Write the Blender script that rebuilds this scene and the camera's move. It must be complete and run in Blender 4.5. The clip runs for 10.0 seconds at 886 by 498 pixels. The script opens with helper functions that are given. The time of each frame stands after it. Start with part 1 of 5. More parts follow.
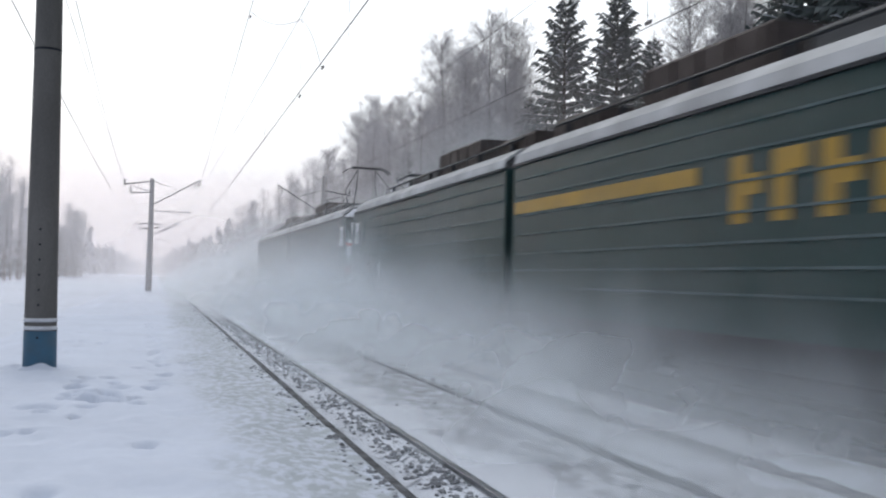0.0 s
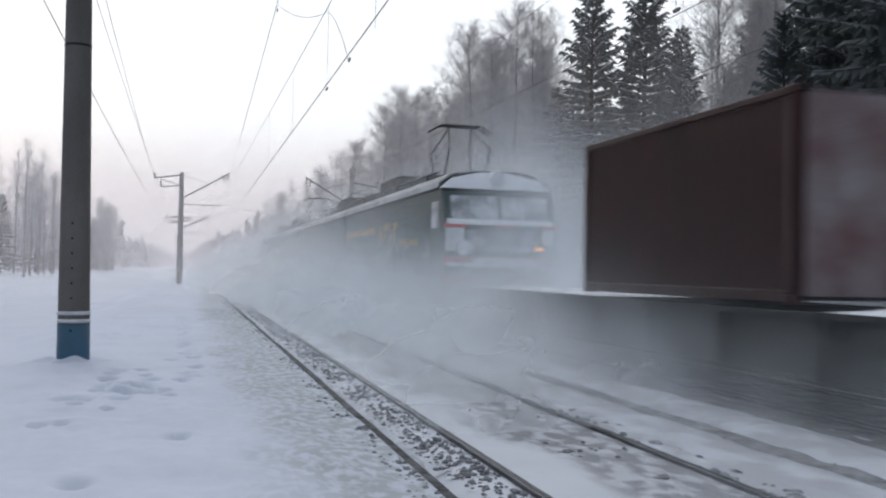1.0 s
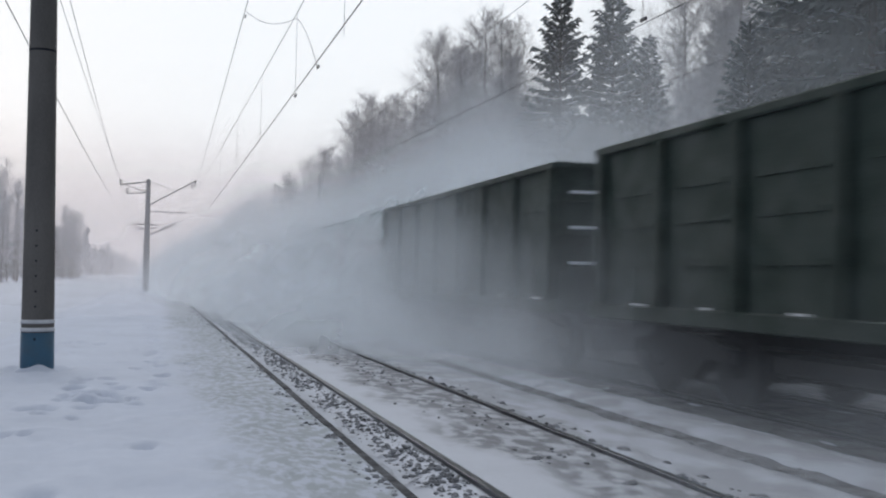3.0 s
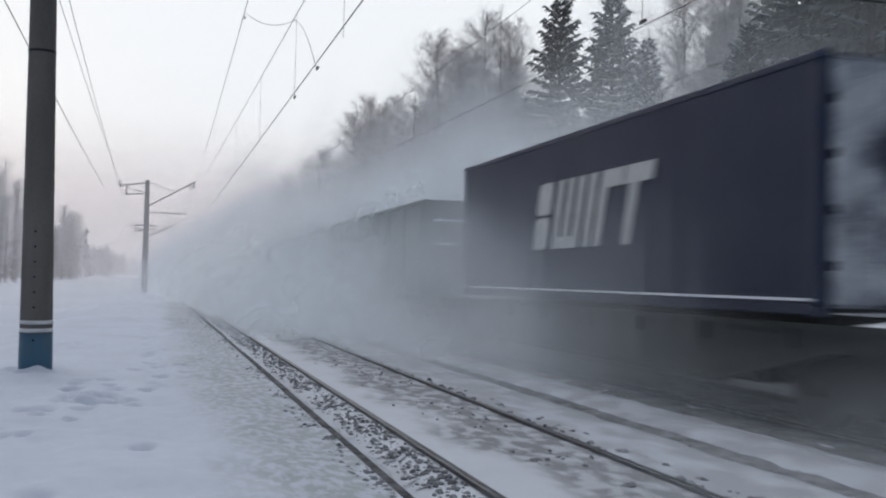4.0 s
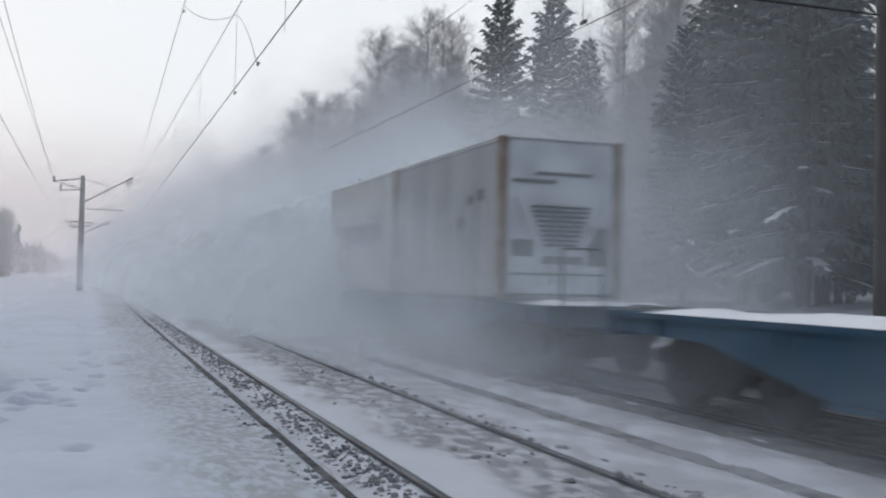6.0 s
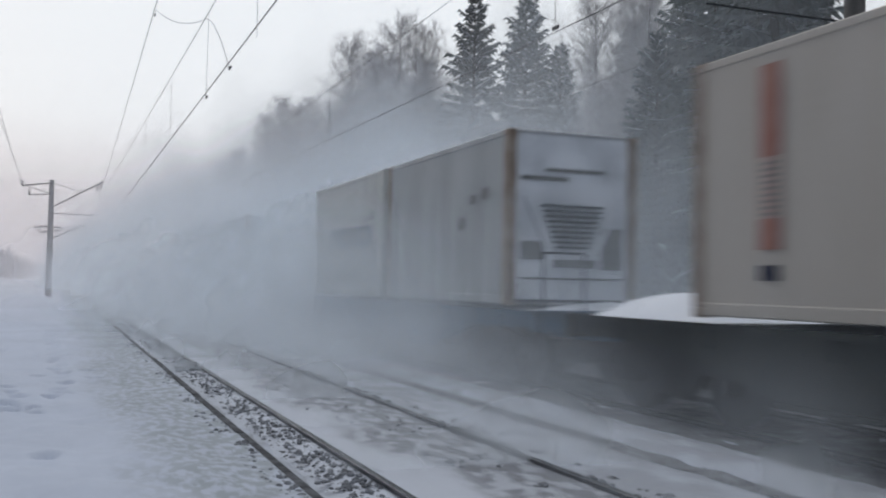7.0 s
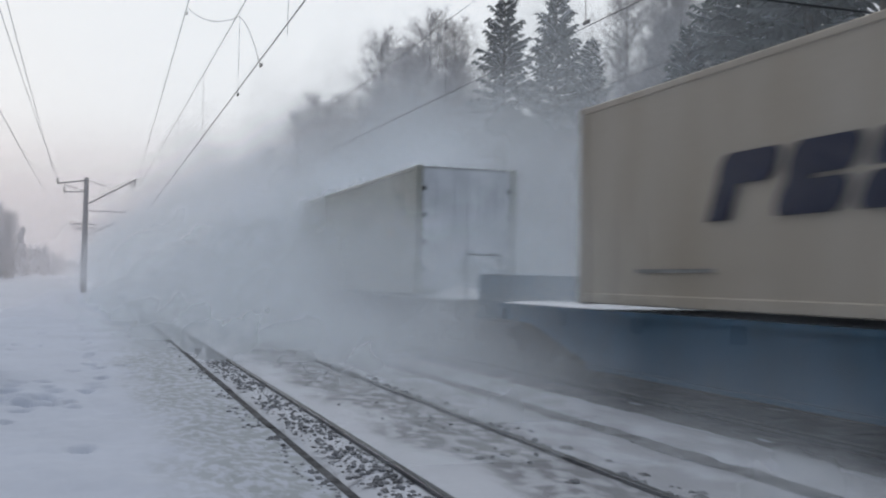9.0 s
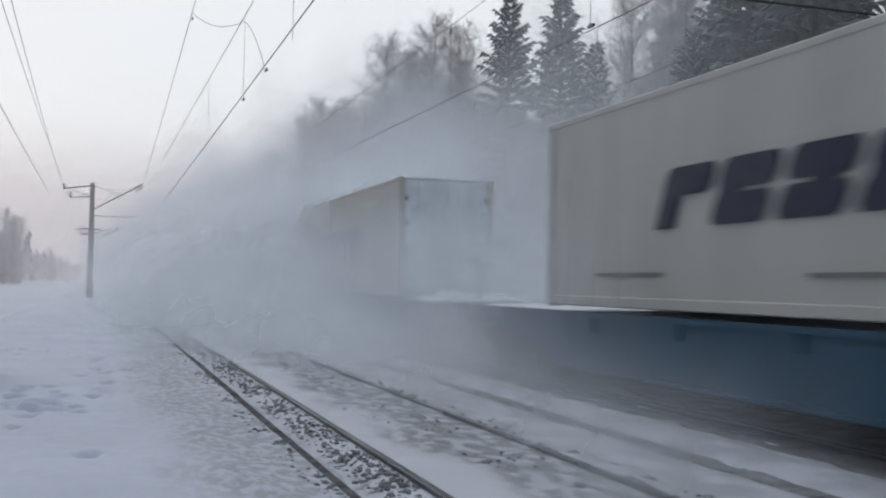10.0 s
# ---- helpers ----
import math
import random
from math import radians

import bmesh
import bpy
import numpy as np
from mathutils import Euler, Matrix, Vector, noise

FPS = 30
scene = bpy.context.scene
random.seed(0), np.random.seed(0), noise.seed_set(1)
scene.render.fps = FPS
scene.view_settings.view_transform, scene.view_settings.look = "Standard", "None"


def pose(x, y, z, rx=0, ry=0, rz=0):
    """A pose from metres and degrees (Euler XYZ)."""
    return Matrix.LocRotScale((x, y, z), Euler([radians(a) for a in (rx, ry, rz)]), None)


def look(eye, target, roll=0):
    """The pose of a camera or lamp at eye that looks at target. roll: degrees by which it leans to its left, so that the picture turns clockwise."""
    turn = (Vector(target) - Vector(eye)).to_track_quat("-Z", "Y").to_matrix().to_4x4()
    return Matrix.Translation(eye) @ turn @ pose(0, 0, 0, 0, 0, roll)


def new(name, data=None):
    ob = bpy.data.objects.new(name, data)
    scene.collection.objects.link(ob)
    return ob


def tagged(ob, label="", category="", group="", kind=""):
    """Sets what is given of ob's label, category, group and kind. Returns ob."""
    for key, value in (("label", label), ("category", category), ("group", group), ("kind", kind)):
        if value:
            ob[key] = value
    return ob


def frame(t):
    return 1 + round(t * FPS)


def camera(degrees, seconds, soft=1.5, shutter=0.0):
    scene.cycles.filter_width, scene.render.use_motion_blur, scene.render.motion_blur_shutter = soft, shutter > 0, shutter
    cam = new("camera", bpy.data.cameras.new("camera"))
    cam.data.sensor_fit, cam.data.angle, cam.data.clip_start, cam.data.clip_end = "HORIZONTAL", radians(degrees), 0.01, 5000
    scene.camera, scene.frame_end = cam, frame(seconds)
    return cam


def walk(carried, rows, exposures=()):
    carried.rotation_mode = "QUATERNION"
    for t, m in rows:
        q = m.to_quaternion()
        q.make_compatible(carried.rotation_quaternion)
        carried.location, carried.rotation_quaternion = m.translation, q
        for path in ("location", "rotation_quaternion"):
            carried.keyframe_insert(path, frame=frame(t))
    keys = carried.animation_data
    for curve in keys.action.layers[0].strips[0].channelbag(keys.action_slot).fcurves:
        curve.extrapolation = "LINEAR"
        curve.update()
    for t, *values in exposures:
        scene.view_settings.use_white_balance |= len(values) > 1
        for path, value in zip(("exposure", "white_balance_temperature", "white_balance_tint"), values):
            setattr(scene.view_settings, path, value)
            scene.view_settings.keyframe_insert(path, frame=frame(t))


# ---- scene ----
cam = camera(48.95, 10.0, soft=2.1, shutter=0.4)
PATH = [
    (0.0, pose(0, 0, 1.546, 91.83, -1.48, -16.40)),
    (0.5, pose(0, 0, 1.546, 91.43, -1.18, -15.22)),
    (1.0, pose(0, 0, 1.546, 91.27, -1.12, -14.74)),
    (1.5, pose(0, 0, 1.546, 91.50, -1.06, -15.42)),
    (2.0, pose(0, 0, 1.546, 91.69, -1.06, -16.48)),
    (2.5, pose(0, 0, 1.546, 91.69, -0.99, -16.54)),
    (4.0, pose(0, 0, 1.546, 91.83, -1.16, -16.63)),
    (4.5, pose(0, 0, 1.546, 91.79, -1.07, -16.79)),
    (5.0, pose(0, 0, 1.546, 91.56, -1.21, -17.46)),
    (5.5, pose(0, 0, 1.546, 91.57, -1.25, -18.68)),
    (7.0, pose(0, 0, 1.546, 92.08, -1.07, -21.64)),
    (7.5, pose(0, 0, 1.546, 92.09, -1.10, -20.65)),
    (8.0, pose(0, 0, 1.546, 92.05, -0.96, -20.23)),
    (8.5, pose(0, 0, 1.546, 92.18, -0.92, -19.84)),
    (9.0, pose(0, 0, 1.546, 91.82, -1.02, -19.85)),
    (9.5, pose(0, 0, 1.546, 91.86, -0.96, -19.53)),
    (10.0, pose(0, 0, 1.546, 92.04, -0.85, -19.52)),
]
walk(cam, PATH, ((0, 0.2), (0.5, 0.12), (1.0, -0.05), (2.0, -0.16), (4.0, -0.28), (6.0, -0.30), (7.5, -0.36), (10, -0.37)))

# ---- world and light ----
scene.cycles.transparent_max_bounces = 160
world = bpy.data.worlds.new("winter_sky")
scene.world = world
world.use_nodes = True
wn, wl = world.node_tree.nodes, world.node_tree.links
wn.clear()
w_out = wn.new("ShaderNodeOutputWorld")
w_sky = wn.new("ShaderNodeTexSky")
w_sky.sky_type, w_sky.sun_disc = "NISHITA", False
w_sky.sun_elevation, w_sky.sun_rotation = radians(4), radians(-25)
w_sky.air_density, w_sky.dust_density = 1.0, 4.0
w_bg = wn.new("ShaderNodeBackground")
w_bg.inputs["Strength"].default_value = 0.012
w_cloud = wn.new("ShaderNodeBackground")
w_co = wn.new("ShaderNodeTexCoord")
w_sep = wn.new("ShaderNodeSeparateXYZ")


def w_math(op, a, b, clamp=False):
    m = wn.new("ShaderNodeMath")
    m.operation, m.use_clamp = op, clamp
    for i, v in enumerate((a, b)):
        if isinstance(v, (int, float)):
            m.inputs[i].default_value = v
        else:
            wl.new(v, m.inputs[i])
    return m.outputs[0]


def w_rise(value, lo, hi):
    m = wn.new("ShaderNodeMapRange")
    m.interpolation_type = "SMOOTHSTEP"
    m.inputs["From Min"].default_value, m.inputs["From Max"].default_value = lo, hi
    wl.new(value, m.inputs["Value"])
    return m.outputs[0]


def w_mix(fac, a, b):
    m = wn.new("ShaderNodeMix")
    m.data_type = "RGBA"
    wl.new(fac, m.inputs["Factor"])
    for key, v in (("A", a), ("B", b)):
        if isinstance(v, tuple):
            m.inputs[key].default_value = (*v, 1)
        else:
            wl.new(v, m.inputs[key])
    return m.outputs["Result"]


# thin cloud before sunrise: bright ahead and overhead, dull blue behind, a rosy rim on the horizon
wl.new(w_co.outputs["Generated"], w_sep.inputs[0])
w_x, w_y, w_z = (w_sep.outputs[i] for i in range(3))
ahead = w_rise(w_math("ADD", w_math("MULTIPLY", w_x, 0.25), w_math("MULTIPLY", w_y, 0.95)), 0.05, 0.85)
over = w_rise(w_z, 0.25, 0.95)
lit = w_math("ADD", ahead, w_math("MULTIPLY", over, 0.58), True)
tone = w_mix(lit, (0.17, 0.21, 0.285), (1.10, 1.15, 1.21))
rim = w_rise(w_math("MULTIPLY", w_z, -1.0), -0.17, -0.01)
glow_rim = w_math("MULTIPLY", rim, ahead)
tone = w_mix(glow_rim, tone, (0.86, 0.80, 0.83))
wl.new(tone, w_cloud.inputs["Color"])
w_cloud.inputs["Strength"].default_value = 0.98
w_add = wn.new("ShaderNodeAddShader")
wl.new(w_sky.outputs["Color"], w_bg.inputs["Color"])
wl.new(w_bg.outputs[0], w_add.inputs[0])
wl.new(w_cloud.outputs[0], w_add.inputs[1])
wl.new(w_add.outputs[0], w_out.inputs["Surface"])
sun = new("sun", bpy.data.lights.new("sun", "SUN"))
sun.data.energy, sun.data.angle, sun.data.color = 0.5, radians(40), (1.0, 0.95, 0.92)
sun.matrix_world = look((-10, 60, 60), (0, 0, 0))


# ---- materials ----
def mat(name, base, second=None, scale=4.0, rough=0.7, metal=0.0, bump=0.2, fine=40.0, spread=0.5, spec=0.25, stretch=(1, 1, 1)):
    """A surface with broad stains and fine grain, in metres."""
    m = bpy.data.materials.new(name)
    m.use_nodes = True
    n, l = m.node_tree.nodes, m.node_tree.links
    b = n["Principled BSDF"]
    second = second or tuple(0.6 * c for c in base)
    co = n.new("ShaderNodeTexCoord")
    mp = n.new("ShaderNodeMapping")
    mp.inputs["Scale"].default_value = stretch
    l.new(co.outputs["Object"], mp.inputs["Vector"])
    n1, n2 = n.new("ShaderNodeTexNoise"), n.new("ShaderNodeTexNoise")
    n1.inputs["Scale"].default_value, n1.inputs["Detail"].default_value = scale, 4
    n2.inputs["Scale"].default_value, n2.inputs["Detail"].default_value = fine, 2
    for t in (n1, n2):
        l.new(mp.outputs[0], t.inputs["Vector"])
    mx = n.new("ShaderNodeMath")
    mx.operation = "MULTIPLY_ADD"
    l.new(n2.outputs["Fac"], mx.inputs[0])
    mx.inputs[1].default_value = 0.4
    l.new(n1.outputs["Fac"], mx.inputs[2])
    mr = n.new("ShaderNodeMapRange")
    mr.inputs["From Min"].default_value, mr.inputs["From Max"].default_value = 0.7 - spread / 2, 0.7 + spread / 2
    l.new(mx.outputs[0], mr.inputs["Value"])
    mc = n.new("ShaderNodeMix")
    mc.data_type = "RGBA"
    mc.inputs["A"].default_value, mc.inputs["B"].default_value = (*base, 1), (*second, 1)
    l.new(mr.outputs[0], mc.inputs["Factor"])
    l.new(mc.outputs["Result"], b.inputs["Base Color"])
    b.inputs["Roughness"].default_value, b.inputs["Metallic"].default_value = rough, metal
    b.inputs["Specular IOR Level"].default_value = spec
    if bump:
        bp = n.new("ShaderNodeBump")
        bp.inputs["Strength"].default_value, bp.inputs["Distance"].default_value = bump, 0.03
        l.new(mx.outputs[0], bp.inputs["Height"])
        l.new(bp.outputs[0], b.inputs["Normal"])
    return m


def glow(name, colour, strength):
    m = bpy.data.materials.new(name)
    m.use_nodes = True
    b = m.node_tree.nodes["Principled BSDF"]
    b.inputs["Base Color"].default_value = (*colour, 1)
    b.inputs["Emission Color"].default_value = (*colour, 1)
    b.inputs["Emission Strength"].default_value = strength
    return m


SNOW_CLEAN = mat("fresh_snow", (0.86, 0.88, 0.92), (0.76, 0.79, 0.86), 3, 0.85, bump=0.3, fine=25, spec=0.2)
STEEL_RAIL = mat("rail_steel", (0.05, 0.055, 0.065), (0.02, 0.022, 0.026), 6, 0.35, 0.6, 0.1)
CONCRETE = mat("pole_concrete", (0.17, 0.16, 0.15), (0.10, 0.095, 0.09), 2.0, 0.9, bump=0.35, fine=60, stretch=(1, 1, 0.35))
# paler mix, used on the far masts only
PALE_CONCRETE = mat("pale_mast_concrete", (0.36, 0.35, 0.35), (0.24, 0.23, 0.23), 2.0, 0.9, bump=0.3, fine=60, stretch=(1, 1, 0.35))
BLUE_PAINT = mat("blue_paint", (0.045, 0.125, 0.205), (0.06, 0.11, 0.16), 5, 0.6, bump=0.2)
WHITE_PAINT = mat("white_paint", (0.72, 0.73, 0.75), (0.5, 0.5, 0.52), 8, 0.6)
DARK_STEEL = mat("dark_steel", (0.014, 0.017, 0.021), (0.030, 0.034, 0.040), 5, 0.6, 0.3)
WIRE = mat("wire_metal", (0.15, 0.15, 0.16), (0.08, 0.08, 0.085), 10, 0.5, 0.6, 0)
LOCO_GREEN = mat("locomotive_green", (0.010, 0.036, 0.036), (0.018, 0.048, 0.048), 1.5, 0.45, bump=0.08, stretch=(1, 0.4, 1))
# ribs take a paler teal than the locomotive body
PALE_RIB = mat("pale_green_rib", (0.035, 0.075, 0.078), (0.10, 0.14, 0.15), 1.8, 0.6, bump=0.1)
LOCO_ROOF = mat("locomotive_roof", (0.10, 0.105, 0.11), (0.05, 0.05, 0.055), 2, 0.7)
YELLOW = mat("yellow_paint", (0.42, 0.25, 0.03), (0.30, 0.19, 0.04), 1.5, 0.5, bump=0.05)
RED = mat("red_paint", (0.62, 0.05, 0.03), (0.45, 0.05, 0.04), 4, 0.5, bump=0.05)
GLASS_DARK = mat("frosted_cab_glass", (0.62, 0.65, 0.70), (0.16, 0.18, 0.20), 2.2, 0.3, bump=0.05, spread=0.25)
RUST_RED = mat("dark_red_steel", (0.030, 0.007, 0.006), (0.017, 0.005, 0.005), 1.2, 0.6, bump=0.1)
TANK_RED = mat("dull_red_paint", (0.32, 0.028, 0.03), (0.24, 0.03, 0.03), 3, 0.5, bump=0.05)
TANK_WHITE = mat("tank_grey", (0.35, 0.35, 0.345), (0.21, 0.208, 0.205), 1.4, 0.45, bump=0.05)
FRAME_GREEN = mat("frame_green", (0.015, 0.12, 0.085), (0.012, 0.08, 0.06), 3, 0.5)
GONDOLA_GREEN = mat("gondola_green", (0.009, 0.024, 0.018), (0.070, 0.086, 0.080), 2.2, 0.7, bump=0.25, spread=0.6)
NAVY = mat("navy_blue_steel", (0.014, 0.022, 0.055), (0.022, 0.032, 0.065), 1.5, 0.55, bump=0.05)
CREAM = mat("white_container_paint", (0.52, 0.52, 0.49), (0.42, 0.42, 0.39), 0.9, 0.5, bump=0.05, stretch=(1, 1, 0.4))
GREY_WHITE = mat("grey_container_paint", (0.46, 0.48, 0.48), (0.33, 0.34, 0.34), 0.9, 0.55, bump=0.06, stretch=(1, 1, 0.4))
BEIGE = mat("beige_container_paint", (0.50, 0.465, 0.42), (0.42, 0.38, 0.33), 0.9, 0.5, bump=0.05, stretch=(1, 1, 0.3))
OLIVE_BEIGE = mat("olive_beige_container_paint", (0.40, 0.39, 0.33), (0.30, 0.30, 0.26), 0.9, 0.5, bump=0.05, stretch=(1, 1, 0.3))
OCHRE = mat("faded_ochre_container_paint", (0.45, 0.41, 0.35), (0.37, 0.32, 0.255), 0.8, 0.55, bump=0.05, stretch=(1, 1, 0.4))
RUST = mat("rusty_post", (0.22, 0.15, 0.11), (0.40, 0.35, 0.30), 4, 0.8)
INK = mat("dark_navy_marking", (0.018, 0.025, 0.055), (0.03, 0.036, 0.065), 4, 0.5, bump=0)
PALE_MARK = mat("pale_marking", (0.55, 0.56, 0.56), (0.42, 0.43, 0.44), 4, 0.5, bump=0)
GREY_MARK = mat("grey_marking", (0.16, 0.16, 0.16), (0.25, 0.25, 0.24), 4, 0.6, bump=0)
ORANGE_MARK = mat("orange_marking", (0.42, 0.18, 0.03), (0.3, 0.15, 0.05), 4, 0.6, bump=0)
WAGON_BLUE = mat("wagon_blue", (0.018, 0.082, 0.15), (0.016, 0.055, 0.095), 1.6, 0.55, bump=0.1)
WAGON_DARK = mat("wagon_dark_green", (0.012, 0.018, 0.020), (0.02, 0.025, 0.026), 1.6, 0.65, bump=0.1)
BARK_DARK = mat("spruce_bark", (0.07, 0.055, 0.045), (0.04, 0.033, 0.03), 6, 0.95)
BARK_BIRCH = mat("birch_bark", (0.34, 0.32, 0.30), (0.07, 0.06, 0.055), 3.0, 0.85, spread=0.3, stretch=(1, 1, 2))
TWIGS = mat("frosted_twigs", (0.60, 0.58, 0.59), (0.38, 0.36, 0.36), 1.5, 0.9, bump=0)
NEEDLES = mat("spruce_needles", (0.085, 0.106, 0.10), (0.18, 0.20, 0.20), 0.9, 0.9, bump=0)
STONE = mat("ballast_stone", (0.045, 0.047, 0.052), (0.33, 0.345, 0.38), 9, 0.9, bump=0.4)
LAMP = glow("amber_lamp", (1.0, 0.42, 0.10), 2.6)


def ground_material(name, clean_snow, dirty, x_from, x_to, amount, broken):
    """Snow that turns grey between two lines along the track: trodden ice, painted shade."""
    m = mat(name, clean_snow, tuple(0.87 * c for c in clean_snow), 0.7, 0.85, bump=0.7, fine=7, spread=0.7, spec=0.2)
    n, l = m.node_tree.nodes, m.node_tree.links
    b = n["Principled BSDF"]
    clean = b.inputs["Base Color"].links[0].from_socket
    co = n.new("ShaderNodeTexCoord")
    sep = n.new("ShaderNodeSeparateXYZ")
    l.new(co.outputs["Object"], sep.inputs[0])
    mp = n.new("ShaderNodeMapping")
    mp.inputs["Scale"].default_value = (1.0, 0.55, 1.0)
    l.new(co.outputs["Object"], mp.inputs["Vector"])
    big, small = n.new("ShaderNodeTexNoise"), n.new("ShaderNodeTexNoise")
    big.inputs["Scale"].default_value, big.inputs["Detail"].default_value = 0.9, 5
    small.inputs["Scale"].default_value, small.inputs["Detail"].default_value = broken, 4
    l.new(mp.outputs[0], big.inputs["Vector"])
    l.new(mp.outputs[0], small.inputs["Vector"])
    wob = n.new("ShaderNodeMath")
    wob.operation = "MULTIPLY_ADD"
    l.new(big.outputs["Fac"], wob.inputs[0])
    wob.inputs[1].default_value = 1.6
    l.new(sep.outputs["X"], wob.inputs[2])
    edge = n.new("ShaderNodeMapRange")
    edge.interpolation_type = "SMOOTHSTEP"
    edge.inputs["From Min"].default_value, edge.inputs["From Max"].default_value = x_from + 0.8, x_to + 0.8
    l.new(wob.outputs[0], edge.inputs["Value"])
    patch = n.new("ShaderNodeMapRange")
    patch.inputs["From Min"].default_value, patch.inputs["From Max"].default_value = 0.40, 0.56
    patch.inputs["To Min"].default_value = 0.30
    l.new(small.outputs["Fac"], patch.inputs["Value"])
    mul = n.new("ShaderNodeMath")
    mul.operation = "MULTIPLY"
    l.new(edge.outputs[0], mul.inputs[0])
    l.new(patch.outputs[0], mul.inputs[1])
    am = n.new("ShaderNodeMath")
    am.operation = "MULTIPLY"
    am.inputs[1].default_value = amount
    l.new(mul.outputs[0], am.inputs[0])
    mc = n.new("ShaderNodeMix")
    mc.data_type = "RGBA"
    l.new(am.outputs[0], mc.inputs["Factor"])
    l.new(clean, mc.inputs["A"])
    mc.inputs["B"].default_value = (*dirty, 1)
    l.new(mc.outputs["Result"], b.inputs["Base Color"])
    return m


PLATFORM_SNOW = ground_material("platform_snow", (0.58, 0.625, 0.73), (0.27, 0.295, 0.305), 0.20, 1.05, 0.72, 11.0)
# right of the platform darker: dirty snow plus painted shade of train and forest
TRACK_SNOW = ground_material("track_snow", (0.59, 0.63, 0.72), (0.35, 0.365, 0.40), 0.5, 1.5, 0.85, 2.2)


# ---- mesh tools ----
class Build:
    """Collects the faces of one mesh."""

    def __init__(self):
        self.v, self.f = [], []

    def add(self, verts, faces):
        k = len(self.v)
        self.v += [tuple(p) for p in verts]
        self.f += [tuple(k + i for i in q) for q in faces]
        return self

    def box(self, x0, x1, y0, y1, z0, z1, c=0.0):
        """A box; c: the width of the chamfer along its long y edges."""
        if c:
            prof = [(x0 + c, z0), (x1 - c, z0), (x1, z0 + c), (x1, z1 - c), (x1 - c, z1), (x0 + c, z1), (x0, z1 - c), (x0, z0 + c)]
            return self.prism(prof, y0, y1)
        v = [(x, y, z) for z in (z0, z1) for y in (y0, y1) for x in (x0, x1)]
        return self.add(v, [(0, 2, 3, 1), (4, 5, 7, 6), (0, 1, 5, 4), (2, 6, 7, 3), (0, 4, 6, 2), (1, 3, 7, 5)])

    def prism(self, prof, y0, y1):
        """A profile of (x, z), drawn out along y."""
        n = len(prof)
        v = [(x, y0, z) for x, z in prof] + [(x, y1, z) for x, z in prof]
        return self.add(v, [tuple(range(n)), tuple(range(2 * n - 1, n - 1, -1))] + [(i, n + i, n + (i + 1) % n, (i + 1) % n) for i in range(n)])

    def side(self, prof, x0, x1):
        """A profile of (y, z), drawn out along x."""
        n = len(prof)
        v = [(x0, y, z) for y, z in prof] + [(x1, y, z) for y, z in prof]
        return self.add(v, [tuple(range(n)), tuple(range(2 * n - 1, n - 1, -1))] + [(i, n + i, n + (i + 1) % n, (i + 1) % n) for i in range(n)])

    def tube(self, p, q, r0, r1=None, n=6, caps=True):
        p, q = Vector(p), Vector(q)
        r1 = r0 if r1 is None else r1
        d = (q - p).normalized()
        a = d.cross(Vector((0, 0, 1)) if abs(d.z) < 0.9 else Vector((1, 0, 0))).normalized()
        b = d.cross(a)
        v = []
        for c, r in ((p, r0), (q, r1)):
            v += [c + r * (math.cos(2 * math.pi * i / n) * a + math.sin(2 * math.pi * i / n) * b) for i in range(n)]
        f = [(i, (i + 1) % n, n + (i + 1) % n, n + i) for i in range(n)]
        if caps:
            f += [tuple(range(n - 1, -1, -1)), tuple(range(n, 2 * n))]
        return self.add(v, f)

    def sweep(self, points, radius, n=5):
        k, m = len(self.v), len(points)
        for j, p in enumerate(points):
            d = (Vector(points[min(j + 1, m - 1)]) - Vector(points[max(j - 1, 0)])).normalized()
            a = d.cross(Vector((0, 0, 1)) if abs(d.z) < 0.9 else Vector((1, 0, 0))).normalized()
            b = d.cross(a)
            self.v += [tuple(Vector(p) + radius * (math.cos(6.2832 * i / n) * a + math.sin(6.2832 * i / n) * b)) for i in range(n)]
        self.f += [(k + j * n + i, k + j * n + (i + 1) % n, k + (j + 1) * n + (i + 1) % n, k + (j + 1) * n + i) for j in range(m - 1) for i in range(n)]
        return self

    def mesh(self, name, material, smooth=False):
        me = bpy.data.meshes.new(name)
        me.from_pydata(self.v, [], self.f)
        me.materials.append(material)
        if smooth:
            me.polygons.foreach_set("use_smooth", [True] * len(me.polygons))
        me.update()
        return me


def part(name, b, material, parent, label="", smooth=False):
    ob = new(name, b.mesh(name, material, smooth))
    ob.parent = parent
    return tagged(ob, label)


def single(name, b, material, label, category="", kind="", group="", smooth=False):
    return tagged(new(name, b.mesh(name, material, smooth)), label, category, group, kind)


def base(name, label, category, group=""):
    ob = new(name)
    ob.empty_display_size = 0.2
    return tagged(ob, label, category, group)


def wave(x, y, z=0.0):
    return noise.noise(Vector((x, y, z)))


# ---- ground ----
X1, X2 = 3.24, 7.92                    # centre lines of the two tracks
EDGE = 1.65                            # platform edge


def axis(stops):
    out = []
    for (a, b, n) in stops:
        out += [a + (b - a) * i / n for i in range(n)]
    return out + [stops[-1][1]]


def sheet(name, xs, ys, height, material, label, kind="structure"):
    nx, ny = len(xs), len(ys)
    b = Build()
    b.v = [(x, y, height(x, y)) for y in ys for x in xs]
    b.f = [(j * nx + i, j * nx + i + 1, (j + 1) * nx + i + 1, (j + 1) * nx + i) for j in range(ny - 1) for i in range(nx - 1)]
    return single(name, b, material, label, kind=kind, smooth=True)


